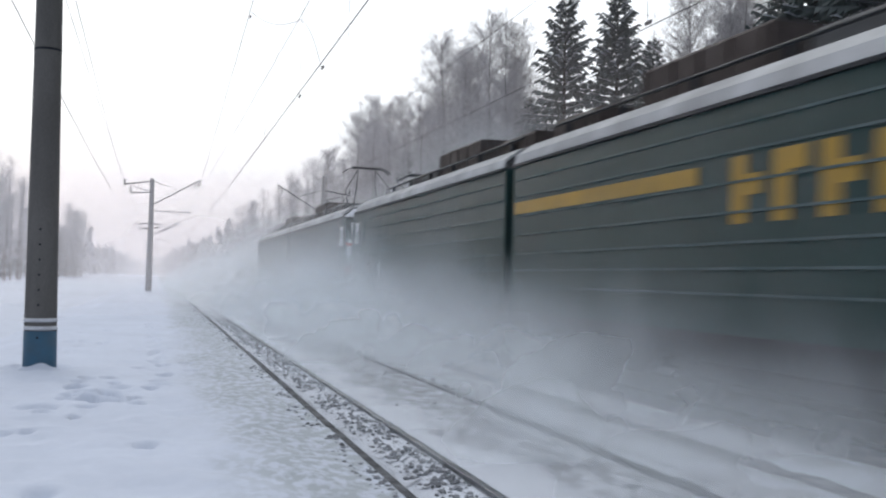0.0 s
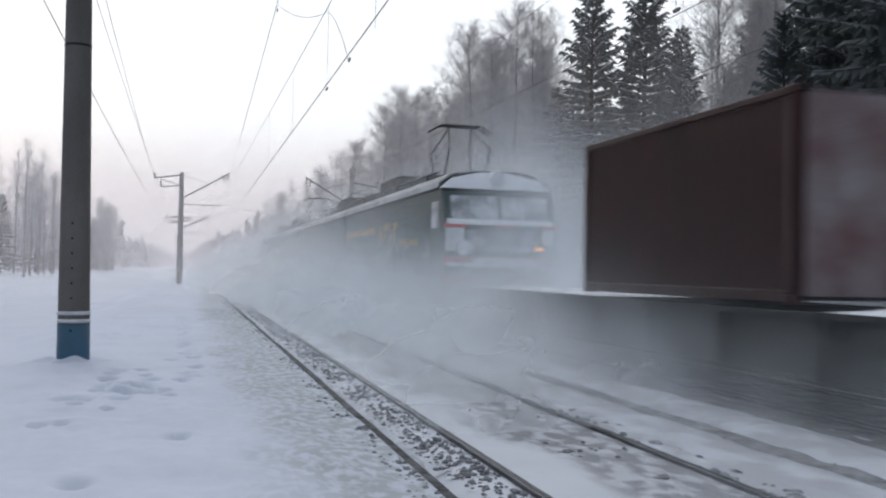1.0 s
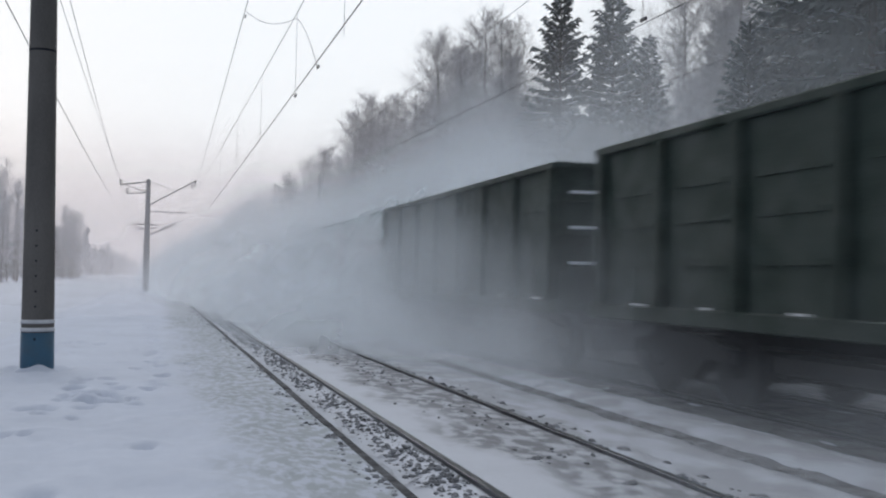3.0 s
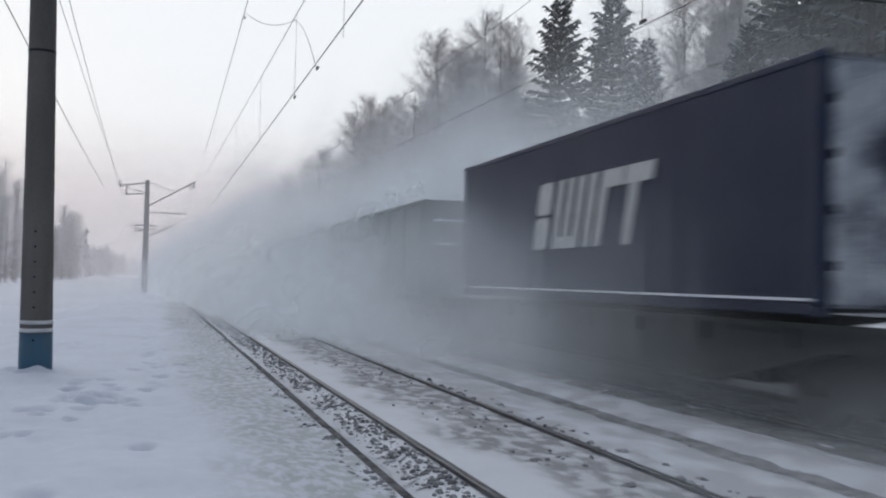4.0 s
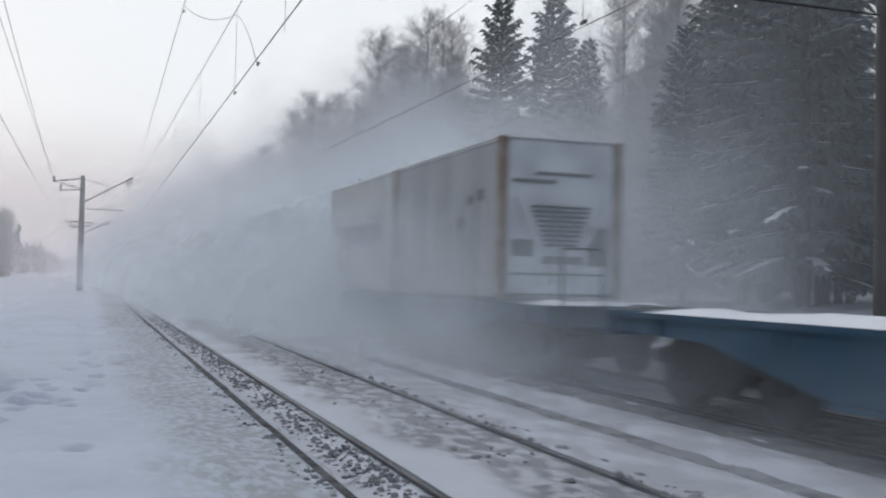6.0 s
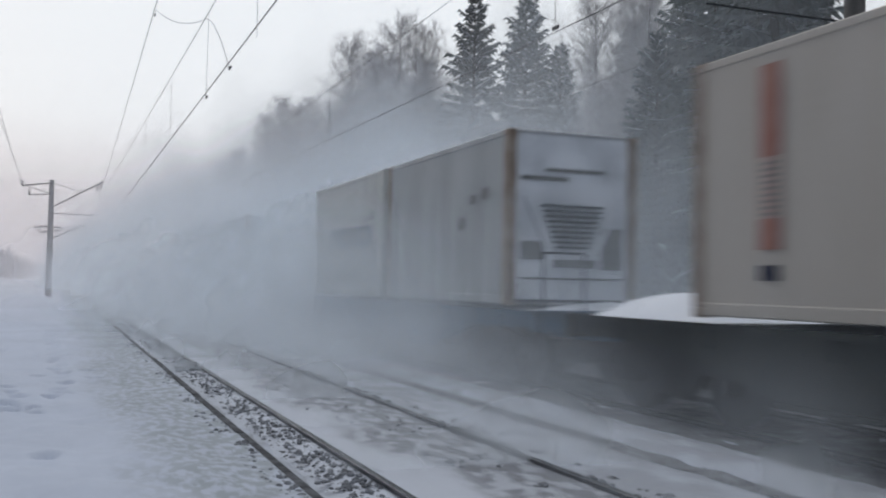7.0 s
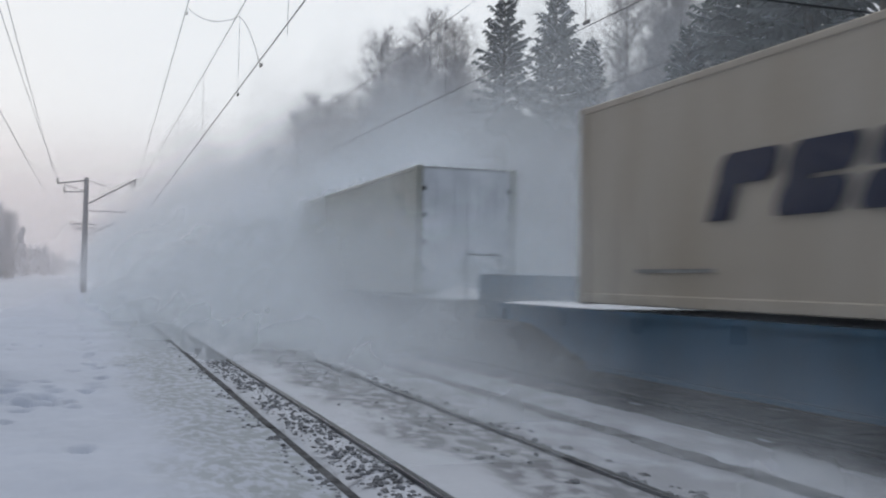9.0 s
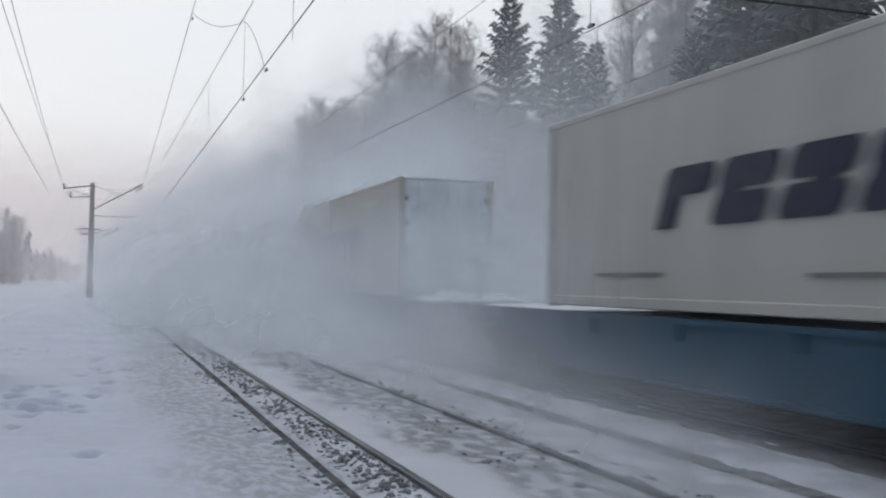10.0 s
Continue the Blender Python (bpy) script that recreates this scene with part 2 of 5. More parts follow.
def ground_height(x, y):
    z = -0.10 + 0.015 * wave(0.9 * x, 0.5 * y) + 0.02 * wave(2.5 * x, 2.0 * y, 3)
    for c in (X1, X2):
        d = abs(x - c)
        if d < 0.70:                                     # hollow between the rails
            z += 0.012
        elif 0.86 < d < 1.3:
            z += 0.015
    if 4.6 < x < 6.8:
        z += 0.07 * math.exp(-((x - 6.0) / 0.32) ** 2) - 0.05 * math.exp(-((x - 5.5) / 0.15) ** 2)
    if x > 10.2:
        z += min(1.0, (x - 10.2) * 0.09) + 0.12 * wave(0.3 * x, 0.3 * y, 7)
    if x < -3.0:
        z += min(0.25, (-3 - x) * 0.05) + 0.12 * wave(0.25 * x, 0.2 * y, 5)
    if x > 40 or x < -30:
        z += 0.4
    return z


sheet("ground", axis([(-600, -60, 6), (-60, -8, 26), (-8, 1, 18), (1, 12, 110), (12, 30, 36), (30, 60, 10), (60, 600, 6)]),
      axis([(-80, 0, 20), (0, 4, 20), (4, 22, 180), (22, 60, 120), (60, 150, 70), (150, 400, 25), (400, 1500, 10)]),
      ground_height, TRACK_SNOW, "wide snow-covered ground along the railway")


def smooth_step(a, b, x):
    t = max(0.0, min(1.0, (x - a) / (b - a)))
    return t * t * (3 - 2 * t)


rnd = random.Random(5)
PRINTS = [(rnd.gauss(-0.7, 0.25), rnd.gauss(11.4, 0.8), rnd.uniform(0.05, 0.11)) for _ in range(34)]
PRINTS += [(rnd.uniform(-2.4, 0.6), rnd.uniform(6.3, 24), rnd.uniform(0.06, 0.12)) for _ in range(26)]
PRINTS += [(0.05 + 0.12 * (k % 2) - 0.01 * k, 13 + 0.7 * k, 0.09) for k in range(22)]


def platform_height(x, y):
    z = 0.17 + 0.03 * wave(0.6 * x, 0.4 * y, 9) + 0.03 * wave(2.4 * x, 1.6 * y, 2) + 0.018 * wave(6 * x, 4 * y, 4)
    if x < -2.2:
        z -= (-2.2 - x) * 0.2
    if y < 30:
        for px, py, r in PRINTS:
            d = ((x - px) / r) ** 2 + ((y - py) / (1.7 * r)) ** 2
            if d < 6:
                z += 0.12 * (0.55 * d - 1) * math.exp(-d)
    r = math.hypot(x + 1.455, y - 14)
    z += 0.13 * math.exp(-(r / 0.75) ** 2) - 0.09 * math.exp(-((r - 0.34) / 0.12) ** 2) + 0.06 * math.exp(-((x + 1.40) / 0.16) ** 2 - ((y - 13.74) / 0.12) ** 2)
    k = smooth_step(1.0, 1.52, x)
    return z * (1 - k) + 0.158 * k


sheet("platform", axis([(-4.2, -2, 14), (-2, 1.575, 80)]), axis([(-30, 1, 20), (1, 16, 260), (16, 40, 120), (40, 90, 60)]), platform_height, PLATFORM_SNOW,
      "low platform under trodden snow and grey ice")


# ---- tracks ----
RAIL = [(-0.065, -0.17), (0.065, -0.17), (0.065, -0.155), (0.012, -0.13), (0.012, -0.045), (0.036, -0.035), (0.036, -0.004), (0.028, 0), (-0.028, 0), (-0.036, -0.004),
        (-0.036, -0.035), (-0.012, -0.045), (-0.012, -0.13), (-0.065, -0.155)]
rail_mesh = Build()
for k in range(24):
    rail_mesh.prism(RAIL, -40 + 12.5 * k, -27.51 + 12.5 * k)
rail_mesh = rail_mesh.mesh("rail", STEEL_RAIL)
for c in (X1, X2):
    for d in (-0.795, 0.795):
        r = tagged(new("rail", rail_mesh), "long steel rail half sunk in snow", "rail", "rails", "structure")
        r.location = (c + d, 0, 0)

# edge slabs of the platform
kerb = tagged(new("platform_kerb"), "low icy concrete platform edge, a dark line along its top", "kerb", kind="structure")
slab = Build()
# near-black outer top strip draws the dark line along the edge
slab.prism([(1.40, -0.3), (EDGE, -0.3), (EDGE, 0.150), (EDGE - 0.012, 0.162), (1.565, 0.165), (1.55, 0.10), (1.40, 0.10)], 0, 2.985)
slab_mesh = slab.mesh("slab", mat("edge_concrete", (0.022, 0.024, 0.028), (0.13, 0.135, 0.15), 5, 0.9, bump=0.5, fine=26, spread=0.4))
for k in range(28):
    s = new("slab", slab_mesh)
    s.parent = kerb
    s.location = (0.005 * math.sin(k * 2.1), -6 + 3 * k, 0.006 * math.sin(k * 1.3))


def stones(name, spots, label):
    """Lumps of ballast and frozen snow."""
    b = Build()
    rnd = random.Random(4)
    for x, y, r in spots:
        n = 6
        rings = []
        h = r * rnd.uniform(0.3, 0.9)
        z0 = 0.150 if x < 1.6 else ground_height(x, y) + (0.052 if x < 4.2 else -0.01)
        for zz, k in ((0, 1.0), (0.55, 0.85), (1.0, 0.35)):
            rings.append([(x + r * k * rnd.uniform(0.7, 1.2) * math.cos(6.283 * i / n), y + 1.3 * r * k * rnd.uniform(0.7, 1.2) * math.sin(6.283 * i / n), z0 + h * zz) for i in range(n)])
        v = [p for ring in rings for p in ring]
        f = [(j * n + i, j * n + (i + 1) % n, (j + 1) * n + (i + 1) % n, (j + 1) * n + i) for j in range(2) for i in range(n)] + [tuple(range(2 * n, 3 * n))]
        b.add(v, f)
    return single(name, b, STONE, label, "gravel", "stuff")


rnd = random.Random(11)
spots = []
for k in range(2600):                                        # between the platform and the first rail
    y = 3.5 + 40 * rnd.random() ** 1.8
    if wave(0.8 * y, 3.1) > -0.25:
        spots.append((2.40 - 0.45 * rnd.random() ** 1.4, y, 0.007 + 0.024 * rnd.random() ** 2.5))
for k in range(1500):                                        # frozen crust along the platform's edge
    y = 4 + 36 * rnd.random() ** 1.8
    if wave(1.1 * y, 6.3) > -0.2:
        spots.append((1.555 - 0.20 * rnd.random() ** 1.6, y, 0.008 + 0.026 * rnd.random() ** 2))
for k in range(900):                                         # bigger lumps beside the first rail
    y = 4 + 34 * rnd.random() ** 1.8
    spots.append((2.36 - 0.36 * rnd.random() ** 1.3, y, rnd.uniform(0.012, 0.036)))
for k in range(260):                                        # outside the second rail
    y = 4 + 40 * rnd.random() ** 1.6
    spots.append((4.12 + 0.5 * rnd.random() ** 2, y, rnd.uniform(0.015, 0.05)))
for k in range(500):                                        # between the rails
    y = 4 + 36 * rnd.random() ** 1.6
    if wave(0.5 * y, 8.0, 2) > -0.1:
        spots.append((rnd.gauss(3.55, 0.22), y, rnd.uniform(0.008, 0.03)))
for k in range(500):                                        # the scraped strip beside the second track
    y = 4 + 40 * rnd.random() ** 1.5
    spots.append((rnd.gauss(5.5, 0.06), y, rnd.uniform(0.01, 0.03)))
stones("ballast", spots, "dark ballast stones and frozen lumps in the snow")
for x, y, r in ((4.42, 8.6, 0.075), (4.5, 7.3, 0.06), (4.47, 9.9, 0.05), (3.3, 8.1, 0.05), (4.42, 6.35, 0.07), (4.3, 11.4, 0.06), (3.62, 6.9, 0.05)):
    ob = stones("frozen_lump", [(x, y, r), (x + 0.05, y + 0.06, 0.6 * r), (x - 0.06, y + 0.02, 0.5 * r)], "dirty frozen lump of snow and ballast beside the rail")
    ob["kind"], ob["category"], ob["group"] = "", "ice lump", "frozen lumps beside the rail"

# scraped strip of ballast beside the second track
b = Build()
ys = axis([(3, 30, 120), (30, 70, 60)])
for i, y in enumerate(ys):
    a, c = 5.40 + 0.03 * wave(2.7 * y, 1), 5.62 + 0.03 * wave(2.3 * y, 5)
    b.v += [(a, y, ground_height(a, y) + 0.004), (c, y, ground_height(c, y) + 0.004)]
    if i:
        b.f.append((2 * i - 2, 2 * i - 1, 2 * i + 1, 2 * i))
single("ballast_strip", b, mat("gritty_snow", (0.10, 0.105, 0.115), (0.27, 0.28, 0.31), 5, 0.95, bump=0.6, fine=30, spread=0.4), "dark scraped strip of gritty snow along the track", kind="structure")

# beds of the two tracks
def bed(name, x0, x1, n, lift, material, label):
    b = Build()
    ys = axis([(-40, 2, 12), (2, 40, 150), (40, 240, 60)])
    for j, y in enumerate(ys):
        for i in range(n + 1):
            x = x0 + (x1 - x0) * i / n + (0.10 * wave(0.9 * y, i) if i in (0, n) else 0)
            b.v.append((x, y, ground_height(x, y) + (lift if 0 < i < n else -0.006) + 0.010 * wave(5 * x, 4 * y)))
        if j:
            b.f += [((j - 1) * (n + 1) + i, (j - 1) * (n + 1) + i + 1, j * (n + 1) + i + 1, j * (n + 1) + i) for i in range(n)]
    single(name, b, material, label, kind="structure", smooth=True)


# swept ballast, darkened and widened to paint in the shade under the train
bed("track_bed", 6.45, 11.6, 14, 0.014, mat("swept_shaded_ballast", (0.045, 0.047, 0.05), (0.26, 0.27, 0.295), 2.5, 0.95, bump=0.7, fine=18, spread=0.7), "swept ballast bed of the second track with streaks of snow, train's shade painted in")
bed("track_bed", 1.92, 4.30, 12, 0.048, ground_material("snowy_ballast", (0.58, 0.61, 0.68), (0.17, 0.175, 0.19), 2.75, 3.35, 0.85, 6.0), "snowy ballast bed of the first track")

# ---- masts and wires ----
def mast(x, y, z0, height, r0, r1, concrete, label, painted=False, lean=0.0):
    m = base("catenary_mast", label, "mast", "catenary masts")
    m.matrix_world = pose(x, y, z0, 0, lean, 0)
    n = 28
    levels = [-0.5, 0.6, 1.6, 3, 5, 7, height]
    b = Build()
    for a in levels:
        ra = r0 + (r1 - r0) * a / height
        b.v += [(ra * math.cos(6.2832 * i / n), ra * math.sin(6.2832 * i / n), a) for i in range(n)]
    b.f = [(j * n + i, j * n + (i + 1) % n, (j + 1) * n + (i + 1) % n, (j + 1) * n + i) for j in range(len(levels) - 1) for i in range(n)]
    b.f.append(tuple(range((len(levels) - 1) * n, len(levels) * n)))
    part("shaft", b, concrete, m, smooth=True)
    if painted:
        part("blue_base", Build().tube((0, 0, -0.4), (0, 0, 0.615), r0 + 0.004, r0 - 0.002, n), BLUE_PAINT, m, "blue-painted foot of the mast", True)
        for z in (0.63, 0.735):
            part("white_band", Build().tube((0, 0, z), (0, 0, z + 0.05), r0 + 0.003, r0 + 0.002, n), WHITE_PAINT, m, "white painted ring", True)
        for k in range(7):
            z = 0.53 if k == 0 else 0.76 + 0.2 * k
            a = radians(-94)
            rr = r0 + (r1 - r0) * z / height
            part("bolt_hole", Build().tube((rr * 0.97 * math.cos(a), rr * 0.97 * math.sin(a), z), (rr * 1.03 * math.cos(a), rr * 1.03 * math.sin(a), z), 0.016, n=8), DARK_STEEL, m, "dark bolt hole")
        part("steel_band", Build().tube((0, 0, 4.36), (0, 0, 4.39), r0 - 0.034, n=n), DARK_STEEL, m, "thin steel band")
    return m


near_mast = mast(-1.455, 14.0, 0.12, 9.4, 0.212, 0.130, CONCRETE, "grey concrete catenary mast with blue-painted foot and white rings", True, -0.58)
far_mast = mast(-0.53, 74.0, 0.3, 8.1, 0.23, 0.16, PALE_CONCRETE, "slender concrete catenary mast with steel brackets, far along the platform")


def brackets(m, sx, least=0.0, slim=1.0):
    """Cantilever over the track and a cross-arm on the field side; sx: +1 track to the right."""
    def strut(name, p, q, r):
        if min(p[2], q[2]) < least:
            return
        part(name, Build().tube((sx * p[0], p[1], p[2]), (sx * q[0], q[1], q[2]), slim * r), DARK_STEEL, m)
    strut("cantilever", (0.1, 0, 6.2), (3.4, 0, 8.15), 0.045)
    strut("tie_rod", (0.1, 0, 7.9), (1.9, 0, 7.35), 0.018)
    strut("registration_arm", (0.1, 0, 5.75), (2.8, 0, 5.72), 0.03)
    strut("brace", (0.1, 0, 4.0), (1.9, 0, 4.8), 0.03)
    strut("cross_arm", (0, 0, 7.9), (-1.95, 0, 7.6), 0.05)
    strut("cross_arm", (0, 0, 7.1), (-1.5, 0, 7.0), 0.04)
    strut("cross_arm_brace", (-0.1, 0, 7.15), (-1.5, 0, 7.55), 0.03)
    strut("cross_arm", (-0.75, 0, 4.8), (0.7, 0, 4.75), 0.05)
    strut("cross_arm", (-0.6, 0, 4.4), (0.6, 0, 4.55), 0.05)
    for x, z in ((3.05, 7.9), (3.3, 8.05), (-1.9, 7.6), (-1.45, 7.0)):
        b = Build()
        for k in range(4):
            up = -1 if x < 0 else 1
            b.tube((sx * x, 0, z - up * (0.10 * k + 0.02)), (sx * x, 0, z - up * (0.10 * k + 0.07)), 0.07, 0.11, 8)
        part("insulator", b, DARK_STEEL, m)


brackets(far_mast, 1)
brackets(near_mast, 1, 6.0)
right_mast = mast(11.5, 11.7, 0.0, 9.4, 0.19, 0.14, CONCRETE, "concrete catenary mast at the forest side")
brackets(right_mast, -1, 5.6, 0.55)
far_right_mast = mast(11.6, 71.0, 0.0, 9.0, 0.2, 0.15, PALE_CONCRETE, "concrete catenary mast at the forest side, far off in the haze")
brackets(far_right_mast, -1)
third_mast = mast(-0.88, 134.0, 0.2, 8.4, 0.22, 0.16, PALE_CONCRETE, "distant concrete catenary mast in the haze")
brackets(third_mast, 1)


def wire(name, points, radius, label, sag=0.0, steps=14):
    pts = []
    for p, q in zip(points, points[1:]):
        p, q = Vector(p), Vector(q)
        for i in range(steps):
            u = i / steps
            pts.append(p.lerp(q, u) - Vector((0, 0, 4 * sag * u * (1 - u))))
    pts.append(Vector(points[-1]))
    return single(name, Build().sweep(pts, radius), WIRE, label, "wire", group="overhead wires")


def hang(name, a, b, r, sag=0.0):
    return wire(name, [a, b], r, "thin short connecting wire of the overhead line", sag, 10 if sag else 1)


wire("contact_wire", [(3.3, -46, 6.05), (3.15, 14, 6.08), (3.55, 74, 6.05), (3.2, 134, 6.05), (3.4, 240, 6.05)], 0.013, "copper contact wire over the first track", 0.02)
wire("messenger_wire", [(3.3, -46, 8.35), (3.35, 14, 8.25), (3.25, 74, 8.35), (3.2, 134, 8.3), (3.3, 240, 8.3)], 0.010, "messenger wire over the first track", 0.05)
wire("feeder_wire", [(2.2, -46, 9.9), (2.35, 14, 10.3), (2.95, 74, 8.45), (3.0, 134, 8.4), (3.0, 240, 8.4)], 0.012, "feeder wire above the platform side of the track", 0.05)
wire("contact_wire", [(7.7, -46, 6.0), (8.0, 11.7, 5.98), (7.85, 71, 6.3), (7.9, 131, 6.1), (7.9, 240, 6.1)], 0.008, "copper contact wire over the second track", -0.02)
wire("messenger_wire", [(7.9, -46, 7.9), (7.9, 11.7, 7.95), (7.9, 71, 7.5), (7.9, 131, 7.9), (7.9, 240, 7.9)], 0.006, "messenger wire over the second track", 0.15)
wire("cable", [(11.3, -46, 6.3), (11.35, 12.0, 6.32), (11.45, 71, 6.0), (11.4, 131, 6.0), (11.4, 240, 6.0)], 0.007, "sagging cable along the forest-side masts", 0.1)
wire("cable", [(-2.1, -46, 9.2), (-2.25, 14, 9.15), (-2.42, 74, 7.75), (-2.3, 134, 7.7), (-2.2, 240, 7.7)], 0.010, "slack cable on the field side of the masts", 0.25)
wire("cable", [(-2.2, -46, 5.5), (-2.2, 14, 5.55), (-2.15, 74, 5.6), (-2.1, 134, 6.4), (-2.2, 240, 6.4)], 0.009, "thin cable on the field side of the masts", 0.2)
wire("cable", [(-1.9, -46, 7.0), (-1.9, 14, 7.0), (-1.94, 74, 7.15), (-1.9, 134, 7.0), (-1.9, 240, 7.0)], 0.007, "thin faint cable on the field side of the masts", 0.3)
hang("jumper_wire", (2.55, 30.5, 9.72), (3.4, 25.5, 8.30), 0.009, 0.25)
hang("jumper_wire", (3.4, 25.5, 8.30), (3.3, 21.0, 6.08), 0.008, -0.25)
for y in (18.0, 24.6, 33, 43, 54, 64):
    hang("dropper", (3.33, y, 8.28), (3.32, y, 6.06), 0.005)
for y in (14.9, 22, 30, 40, 51, 62):
    hang("dropper", (7.9, y, 7.75), (7.92, y, 6.06), 0.006)
for x, y, z in ((2.56, 30.9, 9.66), (3.3, 24.4, 6.06), (3.3, 20.9, 6.08), (7.93, 14.9, 6.04)):
    single("wire_clamp", Build().box(x - 0.02, x + 0.02, y - 0.10, y + 0.10, z - 0.03, z + 0.035, 0.01), WIRE, "small dark clamp on an overhead wire", "clamp", group="wire clamps")


# ---- trees ----
def spruce_meshes(seed, h, spread, loose=1.0):
    r = random.Random(seed)
    trunk, green, snow = Build(), Build(), Build()
    trunk.tube((0, 0, -0.3), (0, 0, h * 0.5), 0.016 * h, 0.009 * h, 7, False)
    trunk.tube((0, 0, h * 0.5), (0, 0, h), 0.009 * h, 0.01, 6, False)
    z = h * 0.09
    while z < h - 0.15:
        u = z / h
        reach = spread * (1 - u) ** 0.74 * (0.72 + 0.28 * r.random()) + 0.10
        count = 7 if u < 0.8 else 6
        turn = r.uniform(0, 6.28)
        for i in range(count):
            a = turn + 6.283 * i / count + r.uniform(-0.3, 0.3)
            length = reach * r.uniform(0.55, 1.25)
            d = Vector((math.cos(a), math.sin(a), 0))
            w = Vector((-d.y, d.x, 0))
            rise = 0.08 + 0.55 * max(0.0, u - 0.55) / 0.45
            droop = -0.46 + 0.45 * u
            segs = max(3, int(length / 0.42))
            pts = []
            for k in range(segs + 1):
                q = k / segs
                pts.append(Vector((0, 0, z)) + d * length * q + Vector((0, 0, length * (rise * q + droop * q * q + 0.12 * q ** 4))))
            loaded = r.random() < 0.62
            for k in range(segs):
                p0, p1 = pts[k], pts[k + 1]
                q = (k + 0.5) / segs
                half = (0.20 + 0.26 * math.sin(math.pi * min(1, q * 1.05))) * min(1.0, 0.35 + length * 0.4) * (0.8 + 0.2 * loose)
                for sgn in (-1, 1):
                    for j in range(2):
                        s0 = p0.lerp(p1, 0.5 * j)
                        s1 = p0.lerp(p1, 0.5 * j + 0.45)
                        tip = s1 + sgn * w * half * r.uniform(0.7, 1.3) + d * half * 0.6 - Vector((0, 0, half * r.uniform(0.25, 0.9)))
                        green.add([s0 - d * 0.04, s1 + d * 0.05, tip], [(0, 1, 2)])
                green.add([p0 + Vector((0, 0, 0.03)), p1 + Vector((0, 0, 0.02)), p0.lerp(p1, 0.7) - Vector((0, 0, half * r.uniform(0.6, 1.2)))], [(0, 1, 2)])
                if loaded and k > 0 and r.random() < 0.85:
                    hw = half * r.uniform(0.25, 0.55)
                    e = Vector((0, 0, 0.045))
                    snow.add([p0 + e - 0.5 * w * hw, p0 + e + 0.5 * w * hw, p1 + e + w * hw, p1 + e - w * hw - d * 0.03], [(0, 1, 2, 3)])
        z += loose * max(0.22, 0.024 * h * (1 - 0.4 * u)) * r.uniform(0.8, 1.15)
    return trunk.mesh("trunk", BARK_DARK), green.mesh("crown", NEEDLES), snow.mesh("snow_load", SNOW_CLEAN)


def birch_meshes(seed, h, spread, density=1.0):
    r = random.Random(seed)
    trunk, limbs, twigs = Build(), Build(), Build()
    p = Vector((0, 0, -0.3))
    lean = Vector((r.uniform(-0.03, 0.03), r.uniform(-0.03, 0.03), 1))
    stem = [p]
    n = 9
    for i in range(n):
        p = p + (h / n) * (lean + Vector((r.uniform(-0.05, 0.05), r.uniform(-0.05, 0.05), 0)))
        stem.append(p)
    rad = [0.008 * h * (1 - i / (n + 0.6)) + 0.01 for i in range(n + 1)]
    for i in range(n):
        trunk.tube(stem[i], stem[i + 1], rad[i], rad[i + 1], 6, False)

    def twig(s, d, length):
        """A hanging spray of thin twigs."""
        e = s + d * length * 0.5 + Vector((0, 0, 0.04))
        t = e + d * length * 0.25 - Vector((0, 0, length * r.uniform(0.2, 0.7)))
        w = Vector((r.uniform(-1, 1), r.uniform(-1, 1), r.uniform(-0.4, 0.4))).normalized() * 0.0048
        twigs.add([s - w, s + w, e + 0.8 * w, e - 0.8 * w, t], [(0, 1, 2, 3), (3, 2, 4)])

    count = int(118 * density)
    for i in range(count):
        u = 0.20 + 0.79 * (i + r.random()) / count
        k = min(n - 1, int(u * n))
        s = stem[k].lerp(stem[k + 1], u * n - k)
        a = r.uniform(0, 6.283)
        length = spread * (0.22 + 0.80 * math.sin(math.pi * min(1, (1.06 - u) * 1.25))) * r.uniform(0.55, 1.1)
        d = Vector((math.cos(a), math.sin(a), r.uniform(0.7, 1.7))).normalized()
        q, steps = s, 4
        for j in range(steps):
            nd = (d + Vector((r.uniform(-0.22, 0.22), r.uniform(-0.22, 0.22), r.uniform(-0.14, 0.12)))).normalized()
            e = q + nd * length / steps
            limbs.tube(q, e, 0.016 * (1 - j / steps) * (length / 2.5) + 0.005, 0.016 * (1 - (j + 1) / steps) * (length / 2.5) + 0.004, 3, False)
            for m in range(int(2.6 * density) + 1):
                b0 = q.lerp(e, r.random())
                bd = (nd + Vector((r.uniform(-1, 1), r.uniform(-1, 1), r.uniform(-0.5, 0.6)))).normalized()
                b1 = b0 + bd * length * r.uniform(0.14, 0.34)
                limbs.tube(b0, b1, 0.006, 0.003, 3, False)
                for g in range(int(4 * density) if density > 0.9 else 3):
                    td = (bd + Vector((r.uniform(-1, 1), r.uniform(-1, 1), r.uniform(-0.7, 0.5)))).normalized()
                    twig(b0.lerp(b1, r.uniform(0.2, 1)), td, r.uniform(0.35, 0.95))
            q, d = e, nd
    limbs.add(twigs.v, twigs.f)
    return trunk.mesh("trunk", BARK_BIRCH), limbs.mesh("crown", TWIGS)


